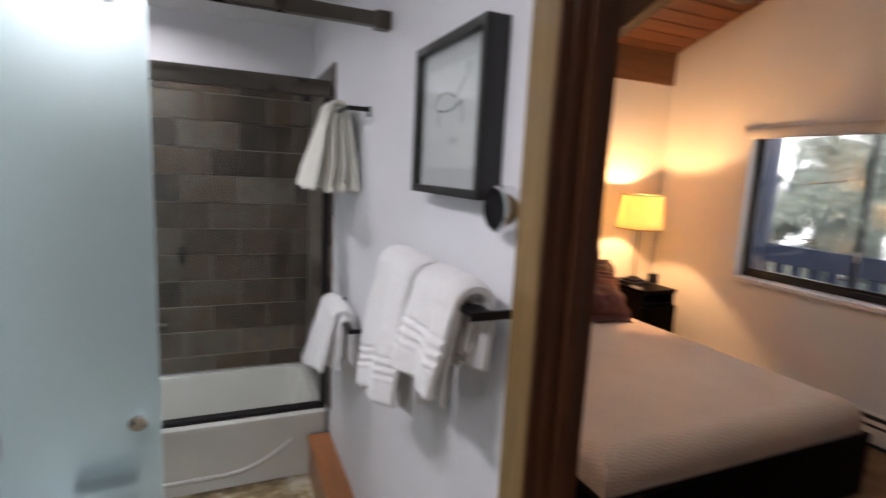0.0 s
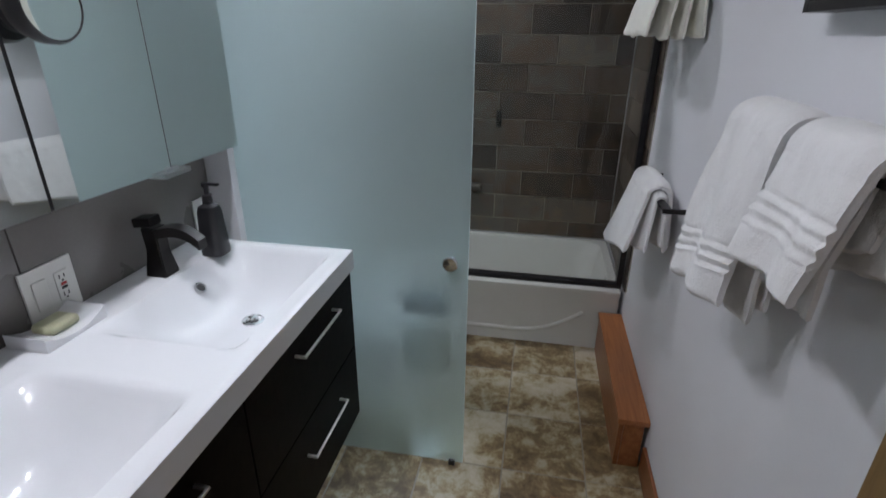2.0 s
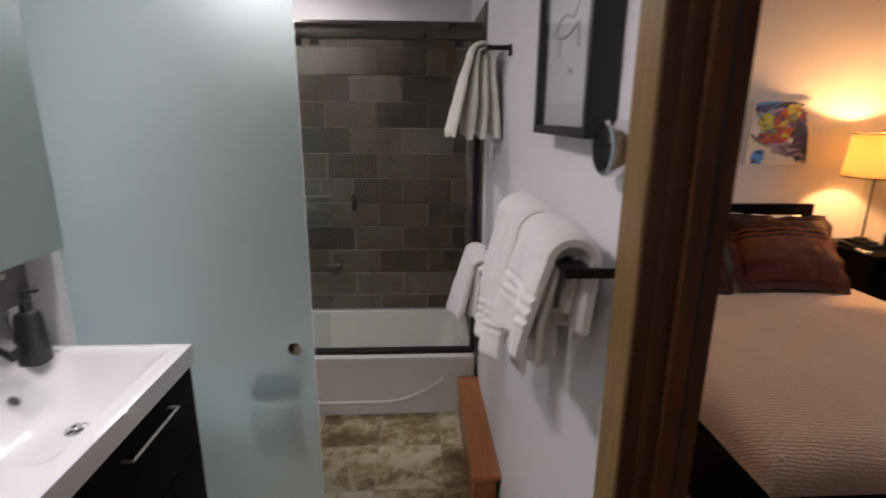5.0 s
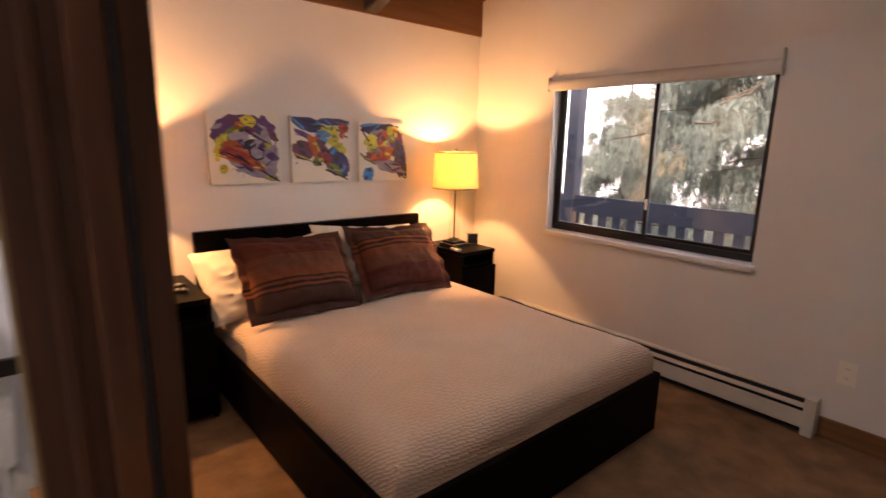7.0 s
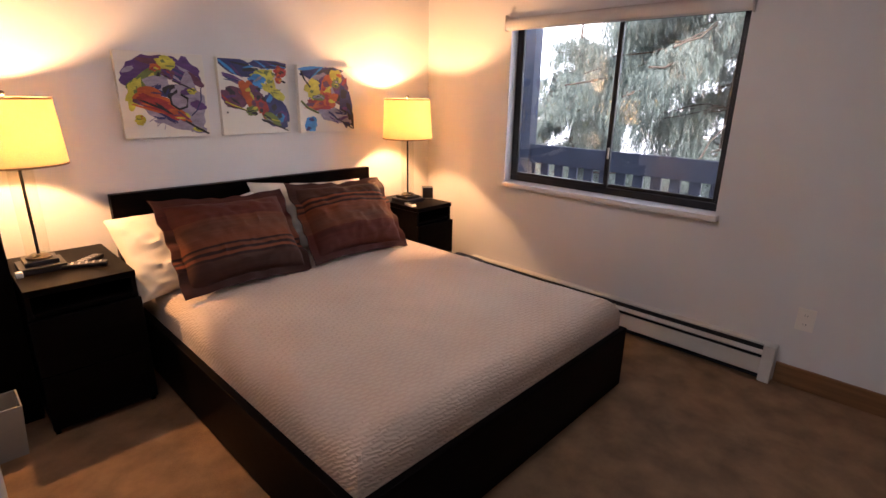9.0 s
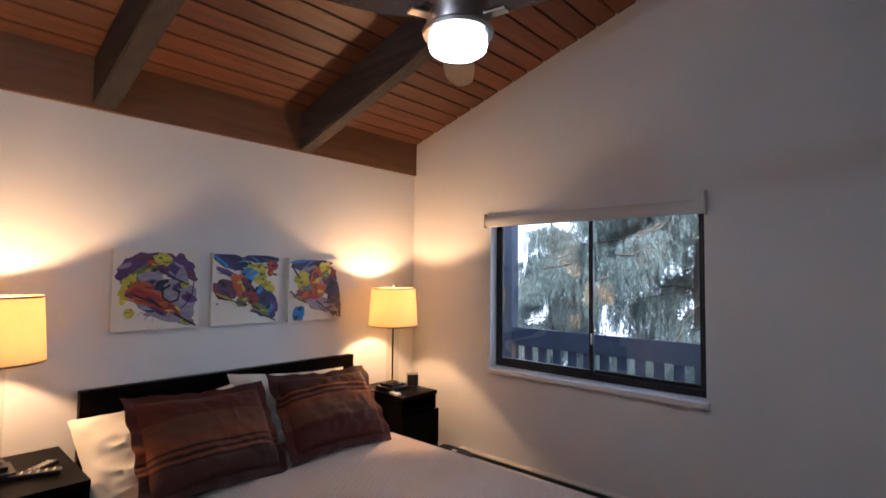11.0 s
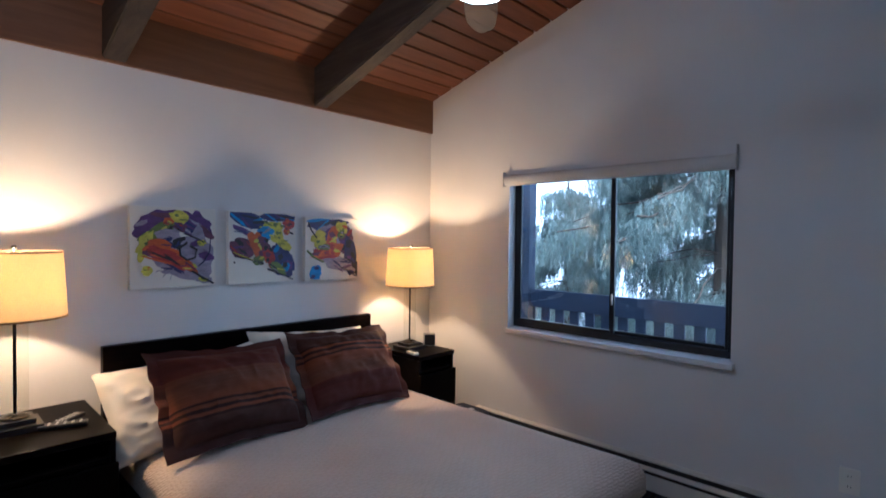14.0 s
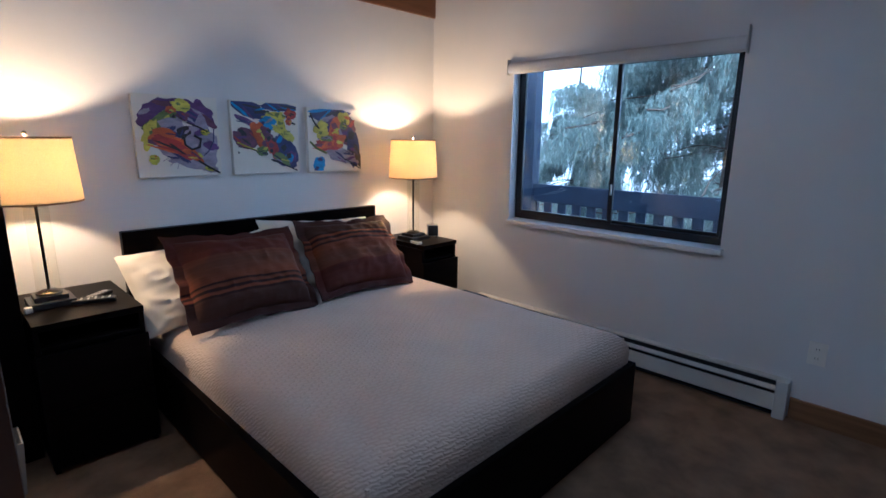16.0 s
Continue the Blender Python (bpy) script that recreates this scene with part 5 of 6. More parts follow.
def plate(place, switch_only, label):
    """Wall plate facing along x: a rocker switch, with a safety outlet beside it."""
    o = thing("switch_plate", place, label, "switch")
    w = 0.042 if switch_only else 0.063
    part("cover", B(0, 0.006, -w, w, -0.062, 0.062, bevel=0.002), PLASTIC_W, o)
    ys = 0.0 if switch_only else -0.027
    part("rocker", B(0.0062, 0.010, ys - 0.017, ys + 0.017, -0.034, 0.034, bevel=0.002), PLASTIC_W, o)
    if not switch_only:
        r = part("outlet", B(0.0062, 0.009, 0.010, 0.044, -0.034, 0.034, bevel=0.001), PLASTIC_W, o)
        for z in (-0.021, 0.021):
            for dy in (-0.006, 0.006):
                part("slot", B(0.0088, 0.0096, 0.027 + dy - 0.0012, 0.027 + dy + 0.0012, z - 0.004, z + 0.005), PLASTIC_B, r)
            part("ground_hole", B(0.0088, 0.0096, 0.025, 0.029, z - 0.011, z - 0.007), PLASTIC_B, r)
        part("reset_button", B(0.0088, 0.0105, 0.020, 0.034, 0.001, 0.007), RED, r, "red button")
        part("test_button", B(0.0088, 0.0105, 0.020, 0.034, -0.008, -0.002), PLASTIC_B, r, "black button")
    return o


plate((VAN_X + 0.0105, 1.199, 0.920), False, "white wall plate with a rocker switch and safety outlet")
plate((VAN_X + 0.0105, 1.742, 0.905), True, "white wall plate with one rocker switch")

# mirror cabinet with three doors
MX = -0.568
mc = thing("mirror_cabinet", (0, 0, 0), "mirrored medicine cabinet with three doors above the basin", "mirror cabinet")
part("cabinet_box", B(VAN_X + 0.011, MX - 0.02, 0.46, 1.838, 1.125, 1.99), WHITE, mc)
for y0, y1, ajar in ((0.46, 1.1705, 0.0), (1.1785, 1.5115, -1.6), (1.5155, 1.84, 0.0)):
    leaf = part("mirror_door", B(-0.019, 0, 0, y1 - y0, 1.118, 1.995), MIRROR, mc, "mirrored door", smooth=False)
    leaf.matrix_local = pose(MX, y0, 0, 0, 0, ajar)
# black strips fill the door gaps to draw their dark shade lines
for y0, y1 in ((1.171, 1.178), (1.512, 1.515)):
    part("gap_shade_strip", B(MX - 0.0185, MX - 0.003 if y0 < 1.3 else MX + 0.0085, y0, y1, 1.119, 1.994), PLASTIC_B, mc, "black strip standing in for the shaded gap between doors", smooth=False)
FROST_CLIP = glassy("pale_acrylic", (0.92, 0.95, 0.95), 0.35)
cl = thing("acrylic_clip", (MX + 0.010, 1.514, 1.112), "clear acrylic pull under the mirror doors", "door pull")
part("lip", B(-0.03, 0.018, -0.05, 0.05, -0.006, 0.0075, bevel=0.002), FROST_CLIP, cl)
part("tab", B(0.001, 0.006, -0.02, 0.02, -0.002, 0.016, bevel=0.001), FROST_CLIP, cl)

# round magnifying mirror on the cabinet door
mm = thing("magnifying_mirror", (0, 0, 0), "round black-rimmed magnifying mirror stuck to the mirror cabinet", "mirror")
mm.matrix_world = pose(MX, 1.225, 1.492, 0, 90, 0)
part("suction_foot", lathe(bmesh.new(), [(0.045, -0.0015), (0.05, 0.006), (0.04, 0.018), (0.03, 0.02)], seg=40), PLASTIC_B, mm)
part("housing", lathe(bmesh.new(), [(0.03, 0.0205), (0.060, 0.03), (0.066, 0.045), (0.067, 0.068), (0.063, 0.075), (0.060, 0.072), (0.0, 0.0715)], seg=48), PLASTIC_B, mm, "black round rim")
part("mirror_face", lathe(bmesh.new(), [(0.0, 0.0725), (0.0595, 0.0735), (0.0595, 0.0728)], seg=48), MIRROR, mm, "silvered face")


# ---- towel bars and towels ----
def towel_bar(place, length, label, half=0.022, drop=0.036):
    b = thing("towel_bar", place, label, "towel bar", "towel bars")
    bx = -0.078
    part("bar", B(bx - half, bx + half, 0.0, length, -0.005, 0.004, bevel=0.0015), BLACK_METAL, b)
    for y in (0.0, length - 0.008):
        part("bracket", B(bx - half, -0.0055, y - 0.0005, y + 0.008, -0.012, 0.0045, bevel=0.0015), BLACK_METAL, b)
        part("wall_plate", B(-0.012, -0.0005, y - 0.002, y + 0.012, -drop, 0.008, bevel=0.002), BLACK_METAL, b)
    return b


def terry(name, colour):
    """Looped cotton: fine pile over soft lumps, with a little sheen."""
    m, tree, bsdf = material(name)
    co = tree.nodes.new("ShaderNodeTexCoord")
    pile = node(tree, "ShaderNodeTexNoise", Scale=420.0, Detail=3.0)
    lump = node(tree, "ShaderNodeTexNoise", Scale=45.0, Detail=4.0, Roughness=0.65)
    for n_ in (pile, lump):
        tree.links.new(co.outputs["Object"], n_.inputs["Vector"])
    r = ramp(tree, lump.outputs["Fac"], ((0.3, [c * 0.95 for c in colour]), (0.7, colour)))
    tree.links.new(r.outputs[0], bsdf.inputs["Base Color"])
    bsdf.inputs["Roughness"].default_value = 0.95
    bsdf.inputs["Sheen Weight"].default_value = 0.35
    b1 = node(tree, "ShaderNodeBump", Strength=0.35, Distance=0.004)
    b2 = node(tree, "ShaderNodeBump", Strength=0.35, Distance=0.010)
    tree.links.new(pile.outputs["Fac"], b1.inputs["Height"])
    tree.links.new(lump.outputs["Fac"], b2.inputs["Height"])
    tree.links.new(b1.outputs[0], b2.inputs["Normal"])
    tree.links.new(b2.outputs[0], bsdf.inputs["Normal"])
    return m


TERRY = terry("white_terry_cloth", (0.82, 0.81, 0.80))
CREAM_TERRY = terry("cream_terry_cloth", (0.84, 0.82, 0.73))


def fold(y0, y1, front, back, flare, lean, r, thick, seed, bands, gather, nu=30, nv=140):
    """One thick fold of cloth over a bar: front fall, round top, back fall, closed hems and sides."""
    bm = bmesh.new()
    bx, ym = -0.078, (y0 + y1) / 2
    rings = []
    for i in range(nu + 1):
        u = 0.5 - 0.5 * math.cos(math.pi * i / nu)
        side = max(0.12, (1 - abs(2 * u - 1) ** 5)) ** 0.5
        t = thick * side
        f = front[0] + (front[1] - front[0]) * u + 0.010 * noise.noise(Vector((u * 4, seed, 1)))
        b = back[0] + (back[1] - back[0]) * u + 0.010 * noise.noise(Vector((u * 4, seed, 7)))
        arc = math.pi * r
        centre = []
        for k in range(nv + 1):
            d = (f + arc + b) * k / nv
            if d < f:
                drop = f - d
                x, z = bx - r - flare * (drop / 0.3) ** 0.9, -drop
            elif d < f + arc:
                a = (d - f) / r
                drop = 0.0
                x, z = bx - r * math.cos(a), r * math.sin(a)
            else:
                drop = d - f - arc
                x, z = bx + r + lean * drop / 0.3, -drop
            free = min(1, drop / 0.12)
            wave = 0.009 * math.sin(u * 8.0 + seed * 2.1) + 0.010 * noise.noise(Vector((u * 2.6 + seed, z * 5, seed)))
            x += free * wave + 0.004 * noise.noise(Vector((u * 9, z * 14, seed + 3)))
            pinch = 1 - gather * (1 - min(1, drop / 0.22))
            y = ym + (y0 + (y1 - y0) * u - ym) * pinch + 0.012 * free * noise.noise(Vector((u * 2, z * 7, seed + 9)))
            centre.append((x, y, z))
        outer, inner = [], []
        for k, (x, y, z) in enumerate(centre):
            p, q = centre[max(0, k - 1)], centre[min(nv, k + 1)]
            tx, tz = q[0] - p[0], q[2] - p[2]
            ln = math.hypot(tx, tz) or 1.0
            nx, nz = -tz / ln, tx / ln
            end = min(k, nv - k) / 3
            h = t / 2 * (math.sqrt(max(0.06, 1 - (1 - end) ** 2)) if end < 1 else 1)
            rib = 0.0
            if bands and k / nv < f / (f + arc + b):
                hem = (f + arc + b) * k / nv
                if 0.055 < hem < 0.115:
                    rib = 0.0030 * math.sin((hem - 0.055) * 2 * math.pi / 0.02) - 0.001
            outer.append(bm.verts.new((min(x + nx * (h + rib), -0.008), y, z + nz * (h + rib))))
            inner.append(bm.verts.new((min(x - nx * h, -0.008), y, z - nz * h)))
        rings.append(outer + inner[::-1])
    n = len(rings[0])
    for lo, hi in zip(rings, rings[1:]):
        for k in range(n):
            bm.faces.new((lo[k], lo[(k + 1) % n], hi[(k + 1) % n], hi[k]))
    for ring in (rings[0], rings[-1]):
        for k in range(n // 2 - 1):
            bm.faces.new((ring[k], ring[k + 1], ring[n - 2 - k], ring[n - 1 - k]))
    bmesh.ops.remove_doubles(bm, verts=bm.verts, dist=1e-5)
    return bm


def towel(place, folds, seed, label, mat=TERRY, bands=True, gather=0.0):
    """A towel over the bar at place, made of nested folds, the outer one first."""
    t = thing("towel", place, label, "towel", "towels on the bars")
    for k, (y0, y1, front, back, flare, lean, r, thick) in enumerate(folds):
        bm = fold(y0, y1, front, back, flare, lean, r, thick, seed + k * 3.3, bands and k == 0, gather)
        part("cloth" if k == 0 else "inner_fold", bm, mat, t)
    return t


P_NEAR, P_LOW, P_HIGH = (BATH_W, 0.99, 1.292), (BATH_W, 1.98, 0.948), (BATH_W, 2.085, 1.755)
towel_bar(P_NEAR, 0.49, "black flat towel bar holding two white bath towels")
towel_bar(P_LOW, 0.46, "black flat towel bar near the tub, low on the wall", 0.014, 0.03)
towel_bar(P_HIGH, 0.45, "black flat towel bar near the tub, high on the wall", 0.009, 0.03)
towel(P_NEAR, [(0.262, 0.505, (0.29, 0.33), (0.28, 0.33), 0.045, 0.0, 0.040, 0.032), (0.27, 0.50, (0.33, 0.33), (0.30, 0.31), 0.006, -0.012, 0.014, 0.022)], 1.0, "white terry bath towel folded over the bar")
towel(P_NEAR, [(0.030, 0.238, (0.165, 0.17), (0.12, 0.18), 0.060, 0.0, 0.038, 0.036), (0.055, 0.225, (0.20, 0.21), (0.09, 0.16), 0.020, -0.004, 0.016, 0.024)], 2.0, "white terry bath towel folded over the bar, in front")
towel(P_LOW, [(0.08, 0.47, (0.19, 0.27), (0.18, 0.24), 0.085, 0.002, 0.036, 0.032), (0.05, 0.38, (0.17, 0.24), (0.15, 0.20), 0.040, 0.0, 0.014, 0.022)], 3.0, "white hand towel bunched over the low bar", bands=False, gather=0.25)
towel(P_HIGH, [(0.10, 0.46, (0.31, 0.30), (0.31, 0.30), 0.085, 0.012, 0.036, 0.024), (0.11, 0.44, (0.32, 0.30), (0.32, 0.30), 0.030, -0.010, 0.014, 0.020)], 4.0, "cream hand towel bunched over the high bar", CREAM_TERRY, bands=False, gather=0.42)

# framed drawing
fr = thing("framed_drawing", (BATH_W, 0, 0), "black box frame with a few ink lines on white paper", "picture")
fy0, fy1, fz0, fz1, fd_ = 1.09, 1.464, 1.488, 1.832, -0.053
FRAME_B = paint("black_frame_wood", (0.018, 0.017, 0.018), 0.4, 0.1, 10, 200, 0.02)
wd = 0.018
part("frame_side", B(fd_, -0.001, fy0, fy0 + wd, fz0, fz1, bevel=0.0015), FRAME_B, fr)
part("frame_side", B(fd_, -0.001, fy1 - wd, fy1, fz0, fz1, bevel=0.0015), FRAME_B, fr)
part("frame_bottom", B(fd_, -0.001, fy0 + wd, fy1 - wd, fz0, fz0 + wd, bevel=0.0015), FRAME_B, fr)
part("frame_top", B(fd_, -0.001, fy0 + wd, fy1 - wd, fz1 - wd, fz1, bevel=0.0015), FRAME_B, fr)
MAT_BOARD = paint("grey_mat_board", (0.60, 0.60, 0.61), 0.85, 0.02, 6, 300, 0.03)
PAPER = paint("drawing_paper", (0.70, 0.70, 0.71), 0.85, 0.02, 6, 300, 0.03)
INK = paint("black_ink", (0.02, 0.02, 0.02), 0.7, 0.1, 10, 100, 0)
part("mat_board", B(fd_ + 0.020, fd_ + 0.024, fy0 + wd, fy1 - wd, fz0 + wd, fz1 - wd), MAT_BOARD, fr, "pale grey mat")
part("paper", B(fd_ + 0.0175, fd_ + 0.0195, fy0 + 0.055, fy1 - 0.055, fz0 + 0.06, fz1 - 0.06), PAPER, fr, "white drawing paper")
for pts in (((1.375, 1.686), (1.34, 1.71), (1.30, 1.715), (1.25, 1.70), (1.20, 1.735), (1.185, 1.765)), ((1.355, 1.68), (1.31, 1.672), (1.26, 1.676), (1.215, 1.69)), ((1.34, 1.68), (1.335, 1.64)), ((1.215, 1.69), (1.21, 1.645)), ((1.265, 1.615), (1.25, 1.602), (1.24, 1.612))):
    part("ink_line", tube(bmesh.new(), [(fd_ + 0.0172, y, z) for y, z in pts], 0.0012, 6), INK, fr)
p = part("glazing", B(fd_ + 0.006, fd_ + 0.008, fy0 + wd, fy1 - wd, fz0 + wd, fz1 - wd), CLEAR, fr, "clear glass")
p.visible_shadow = False

# round wall thermostat
th = thing("round_thermostat", (0, 0, 0), "round dark-faced thermostat with a chrome rim on the wall", "thermostat")
th.matrix_world = pose(BATH_W - 0.0005, 1.043, 1.476, 0, -90, 0)
part("rim", lathe(bmesh.new(), [(0.038, 0.0), (0.044, 0.004), (0.045, 0.030), (0.043, 0.036), (0.039, 0.038)], seg=48), CHROME, th, "chrome ring")
GLOSS_B = paint("glossy_black", (0.008, 0.008, 0.01), 0.12, 0.05, 10, 100, 0, wear=0.04)
part("face", lathe(bmesh.new(), [(0.039, 0.0382), (0.036, 0.041), (0.0, 0.0415)], seg=48), GLOSS_B, th, "glossy black face")

# wooden boxes along the wall
hc = thing("heater_cover", (0, 0, TILE_Z), "reddish wooden box along the wall beside the tub", "heater cover")
part("lid", B(0.745, BATH_W - 0.001, 1.955, TUB_Y - 0.002, 0.205, 0.230, bevel=0.003), CEDAR_BOX, hc)
part("front_board", B(0.752, 0.77, 1.965, TUB_Y - 0.002, 0.001, 0.2045, bevel=0.002), CEDAR_BOX, hc)
part("end_board", B(0.7705, BATH_W - 0.016, 1.965, 1.985, 0.001, 0.2045, bevel=0.002), CEDAR_BOX, hc)
st = thing("wooden_step", (0, 0, TILE_Z), "light maple wooden step box beside the doorway", "step")
part("tread", B(0.492, BATH_W - 0.03, 1.03, 1.555, 0.213, 0.236, bevel=0.003), LIGHT_BOX, st)
part("front_board", B(0.505, 0.523, 1.045, 1.543, 0.001, 0.2125, bevel=0.002), LIGHT_BOX, st)
for y in (1.045, 1.525):
    part("end_board", B(0.5235, BATH_W - 0.035, y, y + 0.018, 0.001, 0.2125, bevel=0.002), LIGHT_BOX, st)

# downlights, all out of view; the last ring belongs to the added fill lamp
for x, y, w in DOWNLIGHTS_AND_FILL:
    d = thing("unseen_downlight", (x, y, 2.335), "unseen round white recessed ceiling light, lit", "ceiling light", "bathroom downlights")
    part("trim_ring", lathe(bmesh.new(), [(0.062, -0.001), (0.062, -0.006), (0.085, -0.004), (0.085, -0.0005), (0.062, -0.001)], seg=40), WHITE, d)

# ---- paintings ----
CANVAS = paint("primed_canvas", (0.76, 0.73, 0.66), 0.7, 0.04, 5, 300, 0.1)


def pigment(name, colour):
    return paint(name, colour, 0.45, 0.35, 14, 90, 0.25, stretch=(1, 1, 2.5))


PIG = {"violet": pigment("violet_paint", (0.10, 0.04, 0.17)), "yellow": pigment("acid_yellow_paint", (0.55, 0.52, 0.06)), "orange": pigment("orange_paint", (0.50, 0.11, 0.025)),
       "red": pigment("red_paint", (0.33, 0.035, 0.035)), "navy": pigment("navy_paint", (0.03, 0.035, 0.14)), "blue": pigment("blue_paint", (0.04, 0.25, 0.60)),
       "black": pigment("black_paint", (0.02, 0.02, 0.03)), "grey": pigment("lilac_grey_paint", (0.30, 0.27, 0.36)), "green": pigment("olive_paint", (0.14, 0.19, 0.05)), "plum": pigment("plum_paint", (0.13, 0.045, 0.09))}


NEAR = {"violet": ("navy", "plum", "grey"), "yellow": ("green", "orange", "yellow"), "orange": ("red", "yellow", "plum"), "red": ("orange", "plum", "black"), "navy": ("blue", "violet", "black"), "blue": ("navy", "grey", "blue"),
        "black": ("navy", "grey", "black"), "grey": ("violet", "navy", "grey"), "green": ("yellow", "black", "grey"), "plum": ("violet", "red", "black")}


def blob(ob, pig, cu, cv, ru, rv, turn, seed, level):
    """One brush patch on the canvas: an uneven flat shape. u to the right, v up, from 0 to 1."""
    w = ob["w"]
    bm = bmesh.new()
    n = 28
    pts = []
    for k in range(n):
        a = 2 * math.pi * k / n
        jag = 1 + 0.36 * noise.noise(Vector((math.cos(a) * 1.5 + seed, math.sin(a) * 1.5, seed * 1.7))) + 0.20 * noise.noise(Vector((math.cos(a) * 4, math.sin(a) * 4 + seed, 0)))
        u, v = 1.12 * ru * math.cos(a) * jag, 1.12 * rv * math.sin(a) * jag
        c, s_ = math.cos(radians(turn)), math.sin(radians(turn))
        pu = min(0.985, max(0.015, cu + u * c - v * s_))
        pv = min(0.985, max(0.015, cv + u * s_ + v * c))
        pts.append((pu * w, pv * w))
    prism(bm, pts, "y", -0.0388 - 0.00006 * level, -0.0385)
    part("brush_patch", bm, PIG[pig], ob, smooth=False)


def painting(x0, z0, w, strokes, wires, label, seed):
    rng = random.Random(int(seed * 10))
    ob = thing("painting", (x0, HEAD_Y, z0), label, "painting", "row of paintings over the bed")
    ob["w"] = w
    part("canvas", B(0, w, -0.0385, -0.002, 0, w, bevel=0.003), CANVAS, ob, "gallery-wrapped white canvas")
    for i, (pig, cu, cv, ru, rv, turn) in enumerate(strokes):
        blob(ob, pig, cu, cv, ru, rv, turn, seed + i * 1.37, 6 * i)
        for k in range(5):
            tone = rng.choice(NEAR[pig])
            du, dv = rng.uniform(-0.7, 0.7) * ru, rng.uniform(-0.7, 0.7) * rv
            blob(ob, tone, cu + du, cv + dv, max(0.02, ru * rng.uniform(0.25, 0.6)), max(0.007, rv * rng.uniform(0.08, 0.30)), turn + rng.uniform(-35, 35), seed + i * 2.1 + k * 5, 6 * i + 1 + k)
    for pig, pts, r in wires:
        tube_bm = tube(bmesh.new(), [(u * w, -0.0425, v * w) for u, v in pts], r, 6)
        part("brush_line", tube_bm, PIG[pig], ob)
    return ob


painting(1.738, 1.225, 0.437, [
    ("violet", 0.30, 0.80, 0.26, 0.14, 25), ("violet", 0.74, 0.78, 0.22, 0.15, -35), ("grey", 0.80, 0.40, 0.17, 0.30, 10), ("grey", 0.62, 0.22, 0.30, 0.10, -25),
    ("green", 0.30, 0.66, 0.22, 0.09, 35), ("yellow", 0.17, 0.52, 0.07, 0.20, -20), ("grey", 0.42, 0.60, 0.14, 0.12, 20), ("orange", 0.34, 0.46, 0.17, 0.11, -20),
    ("red", 0.46, 0.36, 0.26, 0.07, -28), ("orange", 0.66, 0.26, 0.12, 0.045, -30), ("yellow", 0.55, 0.88, 0.10, 0.07, -10), ("orange", 0.42, 0.83, 0.05, 0.04, 0),
    ("plum", 0.56, 0.76, 0.07, 0.05, -20), ("black", 0.56, 0.56, 0.08, 0.06, 40), ("yellow", 0.18, 0.22, 0.055, 0.05, 0), ("yellow", 0.82, 0.56, 0.05, 0.035, -20), ("yellow", 0.84, 0.09, 0.06, 0.025, -15)],
    [("black", [(0.55, 0.50), (0.56, 0.40), (0.64, 0.34), (0.74, 0.37), (0.76, 0.47), (0.68, 0.52)], 0.006), ("navy", [(0.93, 0.60), (0.92, 0.45), (0.85, 0.32), (0.78, 0.26)], 0.003),
     ("black", [(0.60, 0.68), (0.75, 0.62), (0.84, 0.57)], 0.004), ("black", [(0.70, 0.20), (0.85, 0.10), (0.97, 0.03)], 0.006), ("grey", [(0.28, 0.20), (0.40, 0.27), (0.36, 0.14), (0.48, 0.24), (0.44, 0.10)], 0.002)],
    "square canvas with bold violet, yellow and orange abstract brushwork", 1.0)
painting(2.25, 1.222, 0.437, [
    ("navy", 0.28, 0.88, 0.28, 0.10, -18), ("navy", 0.72, 0.93, 0.25, 0.05, 0), ("violet", 0.22, 0.72, 0.16, 0.035, -25), ("plum", 0.20, 0.50, 0.20, 0.12, -20), ("navy", 0.80, 0.30, 0.15, 0.26, 28),
    ("yellow", 0.62, 0.78, 0.17, 0.08, 10), ("blue", 0.52, 0.70, 0.13, 0.09, 10), ("orange", 0.42, 0.52, 0.09, 0.19, 25), ("red", 0.56, 0.42, 0.06, 0.20, 20), ("yellow", 0.76, 0.57, 0.17, 0.05, -28),
    ("yellow", 0.73, 0.70, 0.05, 0.13, 5), ("plum", 0.50, 0.55, 0.06, 0.10, 20), ("red", 0.88, 0.84, 0.08, 0.065, 0), ("orange", 0.85, 0.75, 0.045, 0.06, 0), ("green", 0.42, 0.32, 0.07, 0.06, 0), ("green", 0.72, 0.20, 0.13, 0.05, -35)],
    [("black", [(0.08, 0.38), (0.22, 0.36), (0.38, 0.31)], 0.004), ("yellow", [(0.06, 0.44), (0.20, 0.38), (0.35, 0.32)], 0.004), ("black", [(0.55, 0.20), (0.75, 0.12), (0.95, 0.03)], 0.004), ("black", [(0.90, 0.72), (0.95, 0.70)], 0.006), ("black", [(0.07, 0.30), (0.085, 0.30)], 0.006)],
    "square canvas with bold navy, blue and yellow abstract brushwork", 2.0)
